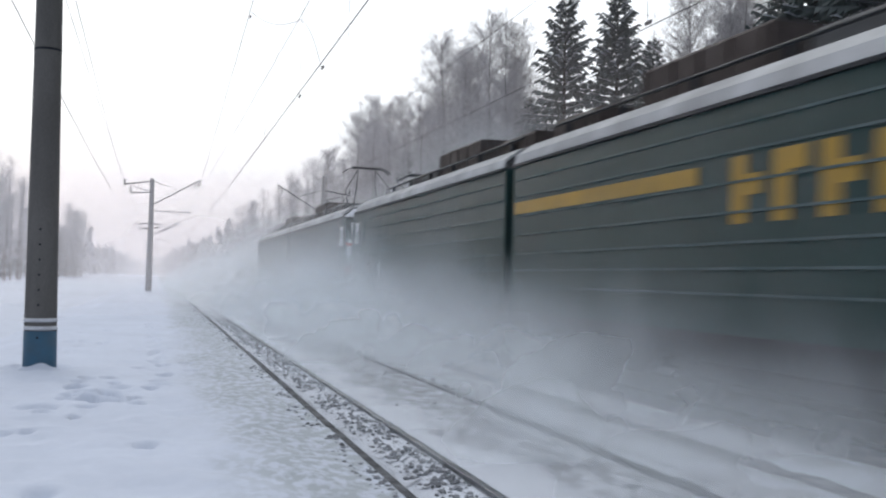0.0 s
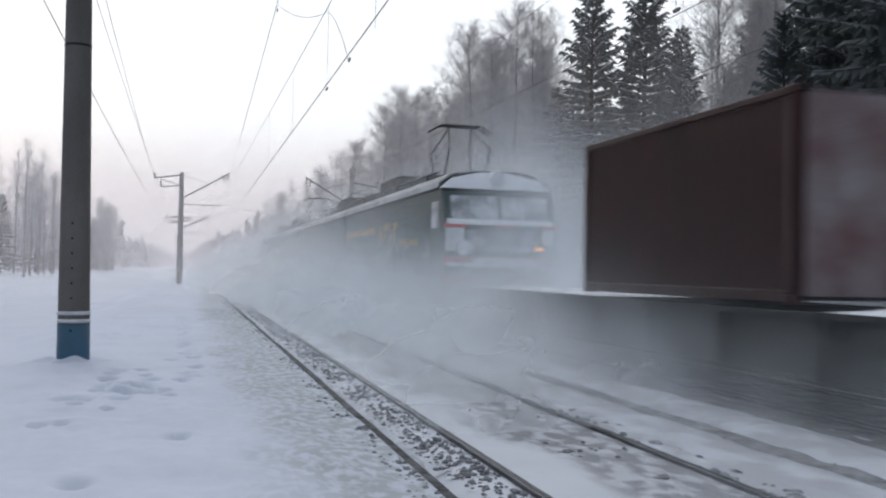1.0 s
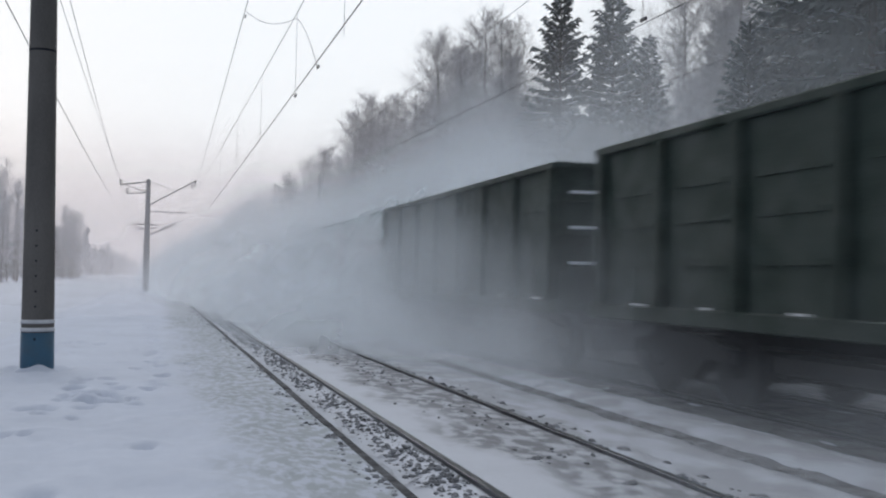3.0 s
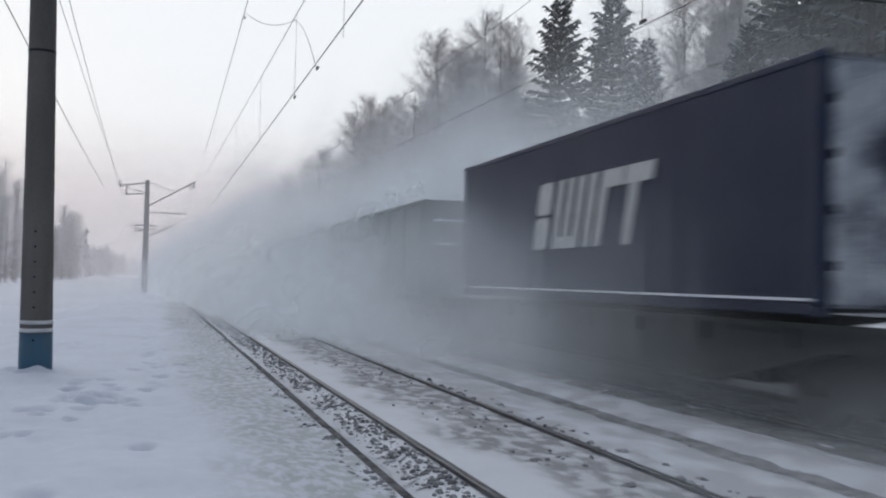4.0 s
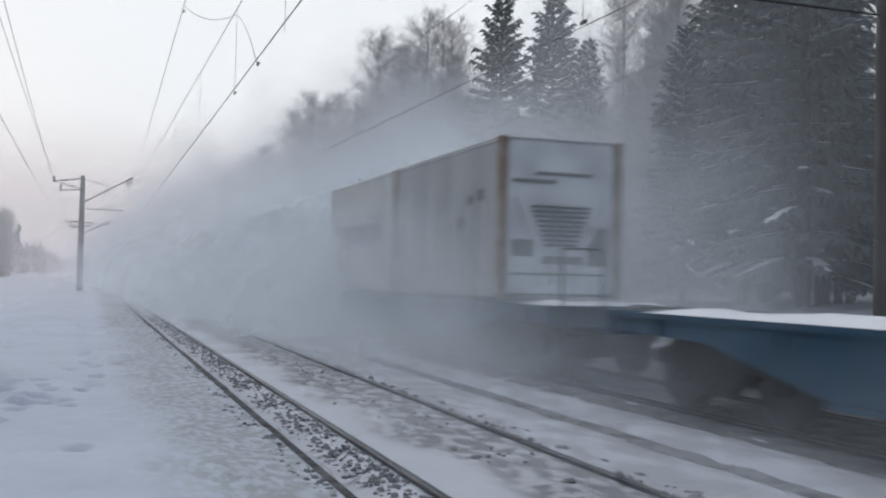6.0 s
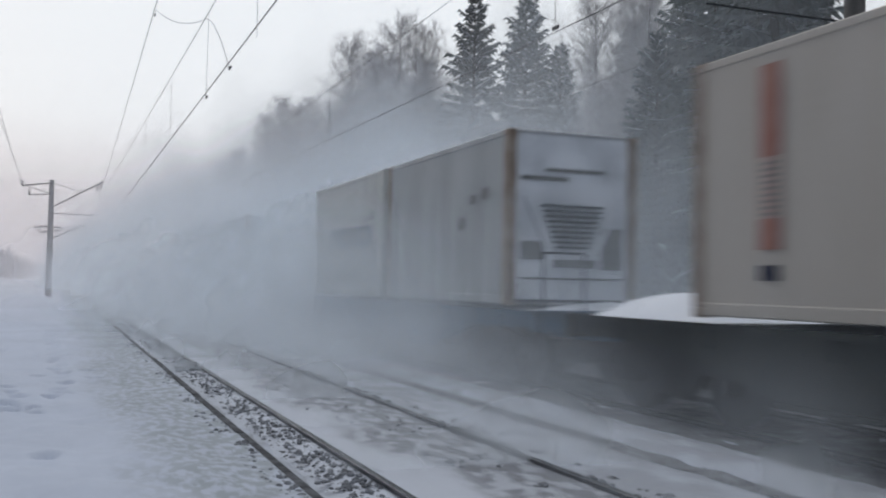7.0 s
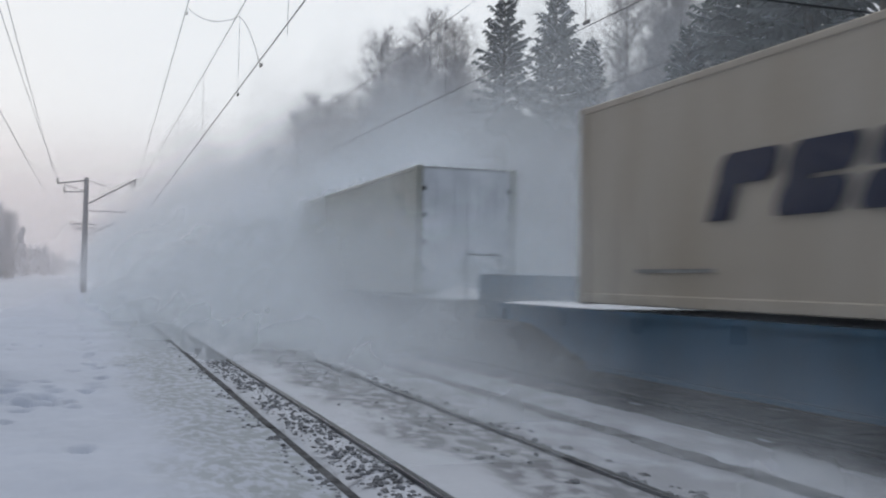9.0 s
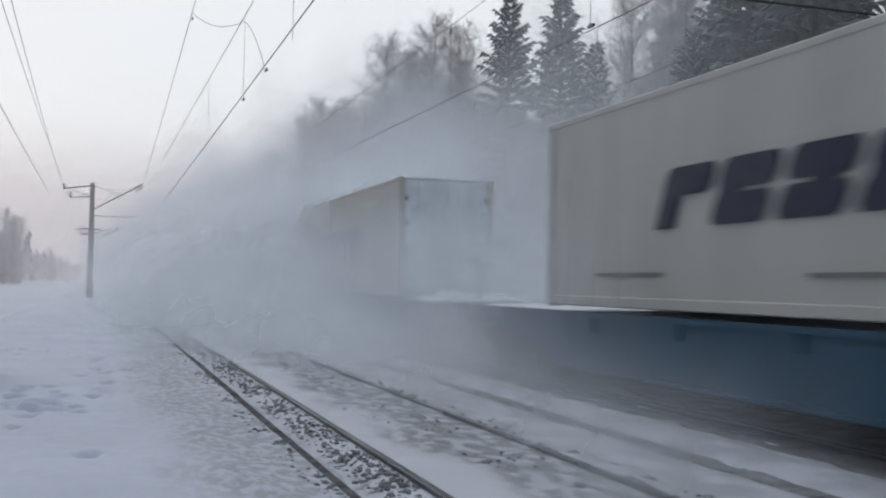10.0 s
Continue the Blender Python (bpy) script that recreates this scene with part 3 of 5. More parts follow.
SPRUCES = [spruce_meshes(s, h, w, k) for s, h, w, k in ((1, 18.0, 4.6, 1.35), (2, 17.0, 4.5, 1.35), (3, 14.0, 3.7, 1.3), (4, 16.0, 4.6, 1.9), (5, 16.0, 3.9, 2.0), (6, 14.0, 3.6, 2.0))]
BIRCHES = [birch_meshes(s, h, w, d) for s, h, w, d in ((11, 16.5, 3.3, 1.35), (12, 15.5, 3.0, 1.35), (13, 16.0, 2.8, 1.3), (14, 12.5, 2.3, 1.0), (15, 14.0, 2.8, 1.2), (16, 15.5, 2.8, 0.75), (17, 14.0, 2.5, 0.75), (18, 16.0, 3.0, 0.75))]


def tree(kind, i, x, y, scale, turn, label, group):
    ob = base(kind, label, "tree", group)
    for name, me in zip(("trunk", "crown", "snow_load"), (SPRUCES if kind == "spruce_tree" else BIRCHES)[i]):
        c = new(name, me)
        c.parent = ob
        if name == "snow_load":
            tagged(c, "clumps of snow on the boughs", kind="stuff")
    ob.matrix_world = pose(x, y, ground_height(x, y), 0, 0, turn) @ Matrix.Diagonal((scale, scale, scale, 1))
    return ob


SPRUCE_LABEL, BIRCH_LABEL = "dark green spruce with snow on its drooping boughs", "bare frosted birch with a pale trunk and fine twigs"
for i, x, y, s in ((0, 22.9, 53.3, 1.01), (1, 24.8, 50.2, 1.05), (2, 26.2, 48.6, 1.03), (2, 29.6, 46.4, 1.12), (3, 21.8, 28.7, 1.0), (3, 20.9, 24.6, 1.05), (1, 24.5, 31.0, 1.0),
                   (0, 23.2, 26.4, 0.95), (2, 19.9, 29.6, 0.72), (2, 21.6, 55.6, 0.86), (3, 27, 22, 0.95), (1, 24, 18.5, 1.0), (0, 26, 36.5, 0.85), (2, 19.4, 60.0, 0.7), (2, 17.6, 70, 0.75)):
    tree("spruce_tree", i, x, y, s, 67 * i + 13 * x, SPRUCE_LABEL, "spruces at the forest edge")
for i, x, y, s in ((0, 18.6, 54.9, 1.0), (1, 17.5, 59.5, 1.06), (2, 20.9, 56.2, 1.02), (0, 17.9, 83.1, 1.0), (1, 17.4, 88.3, 1.03), (2, 19.1, 77.7, 0.98), (0, 19.4, 62, 0.95), (3, 16.8, 66, 1.0),
                   (4, 17.2, 72.5, 1.02), (4, 18.5, 67.0, 0.98), (0, 26.4, 44.8, 1.0), (1, 26.6, 41.2, 1.0), (2, 25.8, 39.6, 0.95), (4, 28.0, 43.5, 1.05), (4, 23.5, 40.5, 0.75), (3, 17.4, 93, 1.0), (4, 17.0, 99, 1.0), (2, 18.0, 57.5, 0.94), (1, 19.6, 58.6, 0.98), (4, 19.9, 53.2, 0.9), (4, 21.6, 58.5, 1.05), (2, 16.6, 63.0, 0.8), (3, 17.8, 80.0, 1.1), (1, 18.6, 86.0, 0.95)):
    tree("birch_tree", i, x, y, s, 91 * i + 17 * y, BIRCH_LABEL, "birches at the forest edge")
rnd = random.Random(21)
for k in range(34):                                          # a close second row of birches
    y = 50 + 60 * rnd.random()
    tree("birch_tree", 5 + rnd.randrange(3), 19.5 + 0.03 * (70 - y) + rnd.uniform(0, 4), y, rnd.uniform(0.8, 1.0), rnd.uniform(0, 360), BIRCH_LABEL, "birches at the forest edge")
for k in range(62):                                          # the wood behind
    y = 20 + 100 * rnd.random()
    x = 22 + 0.10 * max(0, 60 - y) + rnd.uniform(2, 14) - 0.03 * max(0, y - 60)
    if rnd.random() < 0.4:
        tree("spruce_tree", 4 + rnd.randrange(2), x, y, rnd.uniform(0.65, 0.9), rnd.uniform(0, 360), SPRUCE_LABEL, "spruces in the wood")
    else:
        tree("birch_tree", 5 + rnd.randrange(3), x, y, rnd.uniform(0.7, 0.95), rnd.uniform(0, 360), BIRCH_LABEL, "birches in the wood")
for k in range(34):
    y = 104 + 120 * rnd.random()
    tree("birch_tree", 5 + rnd.randrange(3), 16.0 - 0.012 * (y - 100) + rnd.uniform(0, 7), y, rnd.uniform(0.85, 1.05), rnd.uniform(0, 360), BIRCH_LABEL, "birches along the line")
for k in range(64):
    y = 100 + 135 * rnd.random()
    tree("birch_tree", 5 + rnd.randrange(3), -14.5 - rnd.uniform(0, 14), y, rnd.uniform(0.76, 1.0), rnd.uniform(0, 360), BIRCH_LABEL, "birches beyond the field")
for k in range(14):
    y = 108 + 120 * rnd.random()
    tree("spruce_tree", 5, -16 - rnd.uniform(0, 12), y, rnd.uniform(0.5, 0.8), rnd.uniform(0, 360), SPRUCE_LABEL, "spruces beyond the field")


def far_wood(name, spots, label):
    """Distant wood: ragged cones of many small facets."""
    b = Build()
    r = random.Random(8)
    for x, y, h in spots:
        for k in range(46):
            z = h * (0.1 + 0.9 * r.random())
            w = 0.22 * h * (1.05 - z / h) + 0.3
            a = r.uniform(0, 6.283)
            c = Vector((x + w * math.cos(a) * r.random(), y + w * math.sin(a) * r.random(), z))
            b.add([c + Vector((r.uniform(-1, 1), r.uniform(-1, 1), r.uniform(-1.2, 0.2))) for _ in range(2)] + [c + Vector((0, 0, r.uniform(0.8, 2.0)))], [(0, 1, 2)])
    return single(name, b, TWIGS, label, "wood", "stuff")


spots = [(17 + rnd.uniform(-2, 25) - 0.02 * (y - 220), y, rnd.uniform(11, 16)) for y in [215 + 560 * rnd.random() for _ in range(260)]]
spots += [(-16 - rnd.uniform(0, 40), 220 + 560 * rnd.random(), rnd.uniform(8, 13)) for _ in range(260)]
spots += [(rnd.uniform(-60, 60), rnd.uniform(800, 900), rnd.uniform(10, 15)) for _ in range(160)]
spots += [(rnd.uniform(40, 60), rnd.uniform(-60, 130), rnd.uniform(11, 15)) for _ in range(200)]
far_wood("far_wood", spots, "distant bare frosted woods on both sides of the line")


# ---- train ----
TRAIN = []                                # (thing, place along the train)
FROST = mat("frosted_end_wall", (0.86, 0.88, 0.91), (0.52, 0.54, 0.57), 1.3, 0.8, bump=0.15, spread=0.45)
FROST_DARK = mat("frosted_dark_end_wall", (0.50, 0.53, 0.58), (0.05, 0.06, 0.09), 1.6, 0.8, bump=0.15, spread=0.35)


def wheelset(parent, y, r=0.475):
    for sx in (-1, 1):
        b = Build()
        b.tube((sx * 0.73, y, r), (sx * 0.86, y, r), r, n=24)
        b.tube((sx * 0.70, y, r), (sx * 0.73, y, r), r + 0.028, n=24)
        b.tube((sx * 0.86, y, r), (sx * 1.02, y, r), 0.12, n=10)
        part("wheel", b, DARK_STEEL, parent)
    part("axle", Build().tube((-0.72, y, r), (0.72, y, r), 0.08, n=8), DARK_STEEL, parent)


def bogie(parent, y, half=0.925, r=0.475):
    bg = Build()
    for sx in (-1, 1):
        x0, x1 = (0.93, 1.10) if sx > 0 else (-1.10, -0.93)
        bg.side([(y - half - 0.3, r + 0.08), (y - half + 0.25, r + 0.10), (y - 0.35, 0.28), (y + 0.35, 0.28), (y + half - 0.25, r + 0.10), (y + half + 0.3, r + 0.08),
                 (y + half + 0.3, r + 0.25), (y + 0.4, r + 0.40), (y - 0.4, r + 0.40), (y - half - 0.3, r + 0.25)], x0, x1)
        for k in (-0.16, 0, 0.16):
            bg.tube((sx * 1.03, y + k, 0.32), (sx * 1.03, y + k, 0.66), 0.07, n=8)
    bg.box(-1.0, 1.0, y - 0.22, y + 0.22, 0.52, 0.86, 0.05)
    bg.box(-0.6, 0.6, y - half - 0.55, y + half + 0.55, 0.34, 0.72, 0.05)
    ob = part("bogie", bg, DARK_STEEL, parent)
    for d in (-half, half):
        wheelset(ob, y + d, r)


def coupler(parent, y, sgn):
    b = Build()
    b.box(-0.12, 0.12, min(y, y + sgn * 0.45), max(y, y + sgn * 0.45), 0.93, 1.17, 0.04)
    b.box(-0.2, 0.2, min(y + sgn * 0.3, y + sgn * 0.58), max(y + sgn * 0.3, y + sgn * 0.58), 0.87, 1.22, 0.06)
    part("coupler", b, DARK_STEEL, parent)


def snow_heap(parent, x0, x1, y0, y1, z, h, seed):
    """An uneven snow cover with thin rims."""
    nx, ny = 6, max(4, int((y1 - y0) / 0.35))
    b = Build()
    for j in range(ny + 1):
        for i in range(nx + 1):
            u, v = i / nx, j / ny
            rim = min(1, 5 * u, 5 * (1 - u)) * min(1, 2 * v * ny / 4, 2 * (1 - v) * ny / 4)
            x, y = x0 + (x1 - x0) * u, y0 + (y1 - y0) * v
            b.v.append((x, y, z + rim * h * (0.6 + 0.7 * wave(1.3 * x + seed, 0.9 * y, seed))))
    b.f = [(j * (nx + 1) + i, j * (nx + 1) + i + 1, (j + 1) * (nx + 1) + i + 1, (j + 1) * (nx + 1) + i) for j in range(ny) for i in range(nx)]
    part("snow_cover", b, SNOW_CLEAN, parent, "uneven layer of snow", True)


def flat_wagon(s1, s0, paint, label, board=False, heaps=(), belly=0.42):
    """A container flat wagon from s1 (front) back to s0."""
    L = s1 - s0
    w = base("flat_wagon", label, "flat wagon", "flat wagons of the train")
    h = L / 2
    for sx in (-1, 1):
        b = Build()
        x0, x1 = (1.18, 1.28) if sx > 0 else (-1.28, -1.18)
        b.side([(-h, 0.92), (-h + 2.2, 0.88), (-h + 4.3, belly), (h - 4.3, belly), (h - 2.2, 0.88), (h, 0.92), (h, 1.17), (-h, 1.17)], x0, x1)
        xa, xb = (x0, x1 + 0.05) if sx > 0 else (x0 - 0.05, x1)
        b.box(xa, xb, -h, h, 1.10, 1.17)
        b.box(xa, xb, -h + 4.2, h - 4.2, belly - 0.03, belly + 0.03)
        for k in range(9):
            y = -h + 1.2 + (L - 2.4) * k / 8
            b.box(xa, xb, y - 0.03, y + 0.03, 0.9, 1.1)
        part("side_sill", b, paint, w)
    b = Build()
    b.box(-1.18, 1.18, -h, h, 1.08, 1.15)
    b.box(-0.22, 0.22, -h, h, 0.72, 1.08)
    part("deck", b, paint, w)
    for y in (-h, h - 0.16):
        part("end_sill", Build().box(-1.33, 1.33, y, y + 0.16, 0.86, 1.18, 0.03), paint, w)
    if board:
        b = Build()
        b.box(-1.3, 1.3, h - 0.06, h, 1.18, 1.66)
        for x in (-1.2, -0.6, 0, 0.6, 1.2):
            b.box(x - 0.04, x + 0.04, h - 0.11, h - 0.06, 1.18, 1.62)
        part("end_board", b, paint, w, "low folding end board")
    b = Build()
    for x in (-1.15, -0.45):
        b.tube((x, -h + 0.05, 1.15), (x, -h + 0.05, 2.05), 0.02)
    b.tube((-1.15, -h + 0.05, 2.05), (-0.45, -h + 0.05, 2.05), 0.02)
    part("handrail", b, DARK_STEEL, w, "thin steel handrail of the brake stand")
    # added dark boxes fill the bright gap under the deck, as shade
    b = Build()
    for k in range(5):
        y = -h + 4.4 + (L - 8.8) * k / 4
        b.box(-1.0, 1.0, y - 0.45, y + 0.45, 0.40, 1.06, 0.05)
    b.box(-0.5, 0.5, -h + 3.4, h - 3.4, 0.42, 0.74, 0.04)
    part("under_fill", b, DARK_STEEL, w, "dark filler boxes under the deck, for shade and brake rigging")
    part("brake_tank", Build().tube((-0.7, -1.0, 0.72), (-0.7, 0.6, 0.72), 0.2, n=12), DARK_STEEL, w)
    for k, (a, c, hh) in enumerate(heaps):
        snow_heap(w, -1.24, 1.24, c - (s1 + s0) / 2, a - (s1 + s0) / 2, 1.15, hh, k + s1)
    for y in (-h + 2.1, h - 2.1):
        bogie(w, y)
    coupler(w, h, 1)
    coupler(w, -h, -1)
    TRAIN.append((w, (s1 + s0) / 2))
    return w


def ellipse(b, x, yc, zc, ry, rz, slant=0.0, n=28, t=0.012):
    v = [(x, yc + ry * math.cos(6.2832 * i / n) - slant * rz * math.sin(6.2832 * i / n), zc + rz * math.sin(6.2832 * i / n)) for i in range(n)]
    v += [(x - t, p[1], p[2]) for p in v]
    return b.add(v, [tuple(range(n)), tuple(range(2 * n - 1, n - 1, -1))] + [(i, (i + 1) % n, n + (i + 1) % n, n + i) for i in range(n)])


def slanted(b, x, y0, y1, z0, z1, slant, t=0.012):
    """A slanted block on the side wall; y0 > y1 (front to back)."""
    return b.side([(y0, z0), (y1, z0), (y1 - slant * (z1 - z0), z1), (y0 - slant * (z1 - z0), z1)], x - t, x)


def rounded(b, x, y0, y1, z0, z1, slant, r, t=0.012):
    """A slanted block with rounded corners on the side wall; y0 > y1 (front to back)."""
    prof = []
    for cy, cz, a0 in ((y0 - r, z0 + r, -90), (y0 - r, z1 - r, 0), (y1 + r, z1 - r, 90), (y1 + r, z0 + r, 180)):
        for k in range(5):
            a = radians(a0 + 22.5 * k)
            z = cz + r * math.sin(a)
            prof.append((cy + r * math.cos(a) - slant * (z - z0), z))
    return b.side(prof, x - t, x)


def container(s1, s0, paint, label, height=2.86, end="doors", mark="", ribs=0.018, rust=False, frost=None, plates=True):
    """A box container whose front is at s1."""
    L = s1 - s0
    h, z0 = L / 2, 1.23
    z1 = z0 + height
    c = base("container", label, "container", "containers of the train")
    post = RUST if rust else paint
    # ribbed side walls
    pitch = 0.28
    n = int((L - 0.3) / pitch)
    for sx in (-1, 1):
        b = Build()
        ys = []
        for k in range(n):
            y = -h + 0.15 + (L - 0.3) * k / n
            q = (L - 0.3) / n
            ys += [(y, 0), (y + 0.36 * q, 0), (y + 0.5 * q, ribs), (y + 0.86 * q, ribs)]
        ys.append((h - 0.15, 0))
        for y, d in ys:
            x = sx * (1.205 - d)
            b.v += [(x, y, z0 + 0.16), (x, y, z1 - 0.1)]
        m = len(ys)
        b.f = [(2 * i, 2 * i + 1, 2 * i + 3, 2 * i + 2) if sx < 0 else (2 * i, 2 * i + 2, 2 * i + 3, 2 * i + 1) for i in range(m - 1)]
        part("side_wall", b, paint, c)
        b = Build()
        x0, x1 = (1.14, 1.215) if sx > 0 else (-1.215, -1.14)
        b.box(x0, x1, -h + 0.14, h - 0.14, z1 - 0.11, z1 - 0.01, 0.015)
        part("top_rail", b, paint, c)
        part("bottom_rail", Build().box(x0, x1, -h + 0.14, h - 0.14, z0 + 0.02, z0 + 0.17, 0.015), paint, c)
        for y in (-h, h - 0.16):
            part("corner_post", Build().box(*((1.06, 1.22) if sx > 0 else (-1.22, -1.06)), y, y + 0.16, z0 + 0.115, z1 - 0.115, 0.02), post, c)
            for z in (z0, z1 - 0.12):
                part("corner_casting", Build().box(*((1.05, 1.222) if sx > 0 else (-1.222, -1.05)), y - 0.002 if y < 0 else y - 0.016, y + 0.178 if y < 0 else y + 0.162, z, z + 0.12, 0.02), post, c)
    part("roof", Build().box(-1.14, 1.14, -h + 0.12, h - 0.12, z1 - 0.06, z1 - 0.012), paint, c)
    part("floor", Build().box(-1.14, 1.14, -h + 0.12, h - 0.12, z0 + 0.05, z0 + 0.15), DARK_STEEL, c)
    part("front_wall", Build().box(-1.06, 1.06, h - 0.10, h - 0.04, z0 + 0.1, z1 - 0.05), frost or FROST, c)
    face = frost or FROST
    part("end_wall", Build().box(-1.06, 1.06, -h + 0.06, -h + 0.11, z0 + 0.1, z1 - 0.05), face, c, "end wall caked with blown snow")
    y = -h + 0.06
    if end == "doors":
        for sx in (-1, 1):
            xa, xb = sorted((sx * 0.02, sx * 1.03))
            d = part("door", Build().box(xa, xb, y - 0.05, y, z0 + 0.14, z1 - 0.12, 0.01), face, c, "snow-caked door leaf")
            for k in (0.3, 0.72):
                part("lock_bar", Build().tube((sx * k, y - 0.075, z0 + 0.1), (sx * k, y - 0.075, z1 - 0.1), 0.018), face, d)
            for z in (0.5, 1.1, 1.7, 2.3):
                part("hinge", Build().box(min(sx * 0.98, sx * 1.06), max(sx * 0.98, sx * 1.06), y - 0.075, y - 0.045, z0 + z, z0 + z + 0.1), DARK_STEEL, d)
    elif end == "unit":                                     # cooling machine on a rounded dark plate that paints its opening's shade
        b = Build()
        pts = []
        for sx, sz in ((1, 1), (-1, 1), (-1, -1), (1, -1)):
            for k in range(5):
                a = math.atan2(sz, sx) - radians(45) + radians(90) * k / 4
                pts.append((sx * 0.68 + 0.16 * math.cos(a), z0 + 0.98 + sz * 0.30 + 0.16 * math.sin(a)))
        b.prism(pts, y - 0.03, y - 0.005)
        u = part("machine_shade_plate", b, DARK_STEEL, c, "dark plate painting the shade in the cooling machine's opening")
        part("fan", Build().tube((-0.38, y - 0.06, z0 + 1.05), (-0.38, y - 0.03, z0 + 1.05), 0.33, n=20), GREY_MARK, u)
        part("compressor", Build().box(-0.1, 0.3, y - 0.09, y - 0.03, z0 + 0.66, z0 + 0.95, 0.04), GREY_MARK, u)
        part("control_box", Build().box(0.30, 0.68, y - 0.08, y - 0.03, z0 + 0.86, z0 + 1.2, 0.02), FROST, u)
        part("cover", Build().box(0.18, 0.72, y - 0.07, y - 0.03, z0 + 1.28, z0 + 1.38, 0.02), FROST, u)
        for x, z in ((-0.75, 1.95), (0.0, 2.15)):
            part("hatch", Build().box(x - 0.09, x + 0.09, y - 0.02, y - 0.003, z0 + z, z0 + z + 0.16), GREY_MARK, c)
        snow_heap(c, -1.0, 1.0, -h - 0.05, -h + 0.05, z0 + 0.12, 0.3, s1)
    elif end == "small_unit":
        # solid dark disc painted as the shade inside the fan opening
        part("fan_shade_disc", Build().tube((-0.22, y - 0.03, z0 + 1.05), (-0.22, y, z0 + 1.05), 0.26, n=20), DARK_STEEL, c, "round dark disc painting the shade in the fan opening")
        part("control_box", Build().box(0.25, 0.55, y - 0.05, y, z0 + 0.95, z0 + 1.2, 0.02), GREY_MARK, c)
        part("machine_frame", Build().box(-0.98, 0.98, y - 0.04, y, z0 + 0.68, z0 + 0.74), GREY_MARK, c)
        part("machine_panel", Build().box(-0.95, 0.95, y - 0.02, y, z0 + 1.6, z0 + 1.64), GREY_MARK, c)
    elif end == "grille":
        b = Build()
        for k in range(9):
            half = 0.58 - 0.035 * k
            b.box(-half, half, y - 0.05, y, z0 + 1.62 - 0.085 * k, z0 + 1.66 - 0.085 * k)
        part("grille", b, DARK_STEEL, c, "tapering slatted grille of the cooling machine")
        for x0, x1, za, zb in ((-0.95, -0.55, 0.75, 1.05), (0.55, 0.95, 0.6, 1.3), (-0.95, -0.1, 2.05, 2.12), (-0.5, 0.6, 2.2, 2.26), (-0.95, 0.95, 0.42, 0.46), (-0.35, 0.45, 0.62, 0.76)):
            part("machine_panel", Build().box(x0, x1, y - 0.03, y, z0 + za, z0 + zb), GREY_MARK, c)
        for sx in (-1, 1):
            part("strut", Build().tube((sx * 0.9, y - 0.04, z0 + 1.8), (sx * 0.45, y - 0.04, z0 + 0.85), 0.04), FROST, c)
    # markings on the side walls
    X = -1.222
    if mark in ("long", "short"):
        f0, wd = (h - 3.15, 1.16) if mark == "long" else (h - 1.45, 0.78)
        k = 1.0 if mark == "long" else 0.66
        zz0, zz1 = (2.27, 2.27 + 0.75 * k) if mark == "long" else (2.40, 2.40 + 0.5)
        b = Build()
        hh = zz1 - zz0
        mid = zz0 + 0.5 * hh
        for i in range(4):
            a = f0 - i * wd
            lean = 0.45 * 0.5 * hh
            rounded(b, X, a - lean, a - lean - 0.86 * wd, mid + 0.03 * hh, zz1, 0.45, 0.16 * hh)
            if i:
                rounded(b, X, a, a - 0.86 * wd, zz0, mid - 0.03 * hh, 0.45, 0.16 * hh)
                join = 0.0 if i != 2 else 0.3 * wd
                slanted(b, X - 0.001, a - lean - join, a - lean - join - 0.36 * wd, mid - 0.10 * hh, mid + 0.10 * hh, 0.45)
            else:
                slanted(b, X, a, a - 0.36 * wd, zz0, mid + 0.08 * hh, 0.45)
        part("marking", b, INK, c, "slanted dark navy blocks of a shipping mark")
        ec = f0 - 4.35 * wd
        part("marking", ellipse(Build(), X - 0.001, ec, zz0 + 0.5 * hh, 0.55 * wd, 0.53 * hh, 0.25), INK, c, "dark navy disc of a shipping mark")
        b = Build()
        for i in range(3):
            z = zz0 + hh * (0.36 + 0.13 * i)
            slanted(b, X - 0.016, ec + 0.75 * wd, ec - 0.12 * wd, z, z + 0.05 * hh, 0.3, 0.004)
        part("marking", b, PALE_MARK, c, "pale wavy stripes on the mark")
        b = Build()
        slanted(b, X, h - 1.6, h - 3.3, 1.68, 1.73, 0)
        slanted(b, X, h - 6.0 * min(1, L / 12), h - 7.2 * min(1, L / 12), 1.66, 1.71, 0)
        part("small_print", b, GREY_MARK, c, "unreadable small print as bars")
    elif mark == "blocks":
        b = Build()
        a = h - 4.2
        za, zb, lean = 2.13, 3.30, 0.30
        rounded(b, X, a, a - 0.62, za, za + 0.56, lean, 0.12)
        rounded(b, X, a - 0.18, a - 0.80, zb - 0.56, zb, lean, 0.12)
        for k in range(3):
            slanted(b, X, a - 0.84 - 0.42 * k, a - 1.08 - 0.42 * k, za, zb, lean)
        slanted(b, X - 0.001, a - 0.84, a - 1.92, za, za + 0.2, lean)
        slanted(b, X, a - 2.10, a - 2.36, za, zb, lean)
        for off, cap in ((2.52, 0.72), (3.52, 0.66)):
            slanted(b, X, a - off, a - off - 0.26, za, zb - 0.26, lean)
            slanted(b, X - 0.001, a - off - 0.29 + (0.22 if cap < 0.7 else 0), a - off - 0.29 - cap, zb - 0.27, zb, lean)
        part("marking", b, PALE_MARK, c, "large slanted pale grey blocks of a haulage mark")
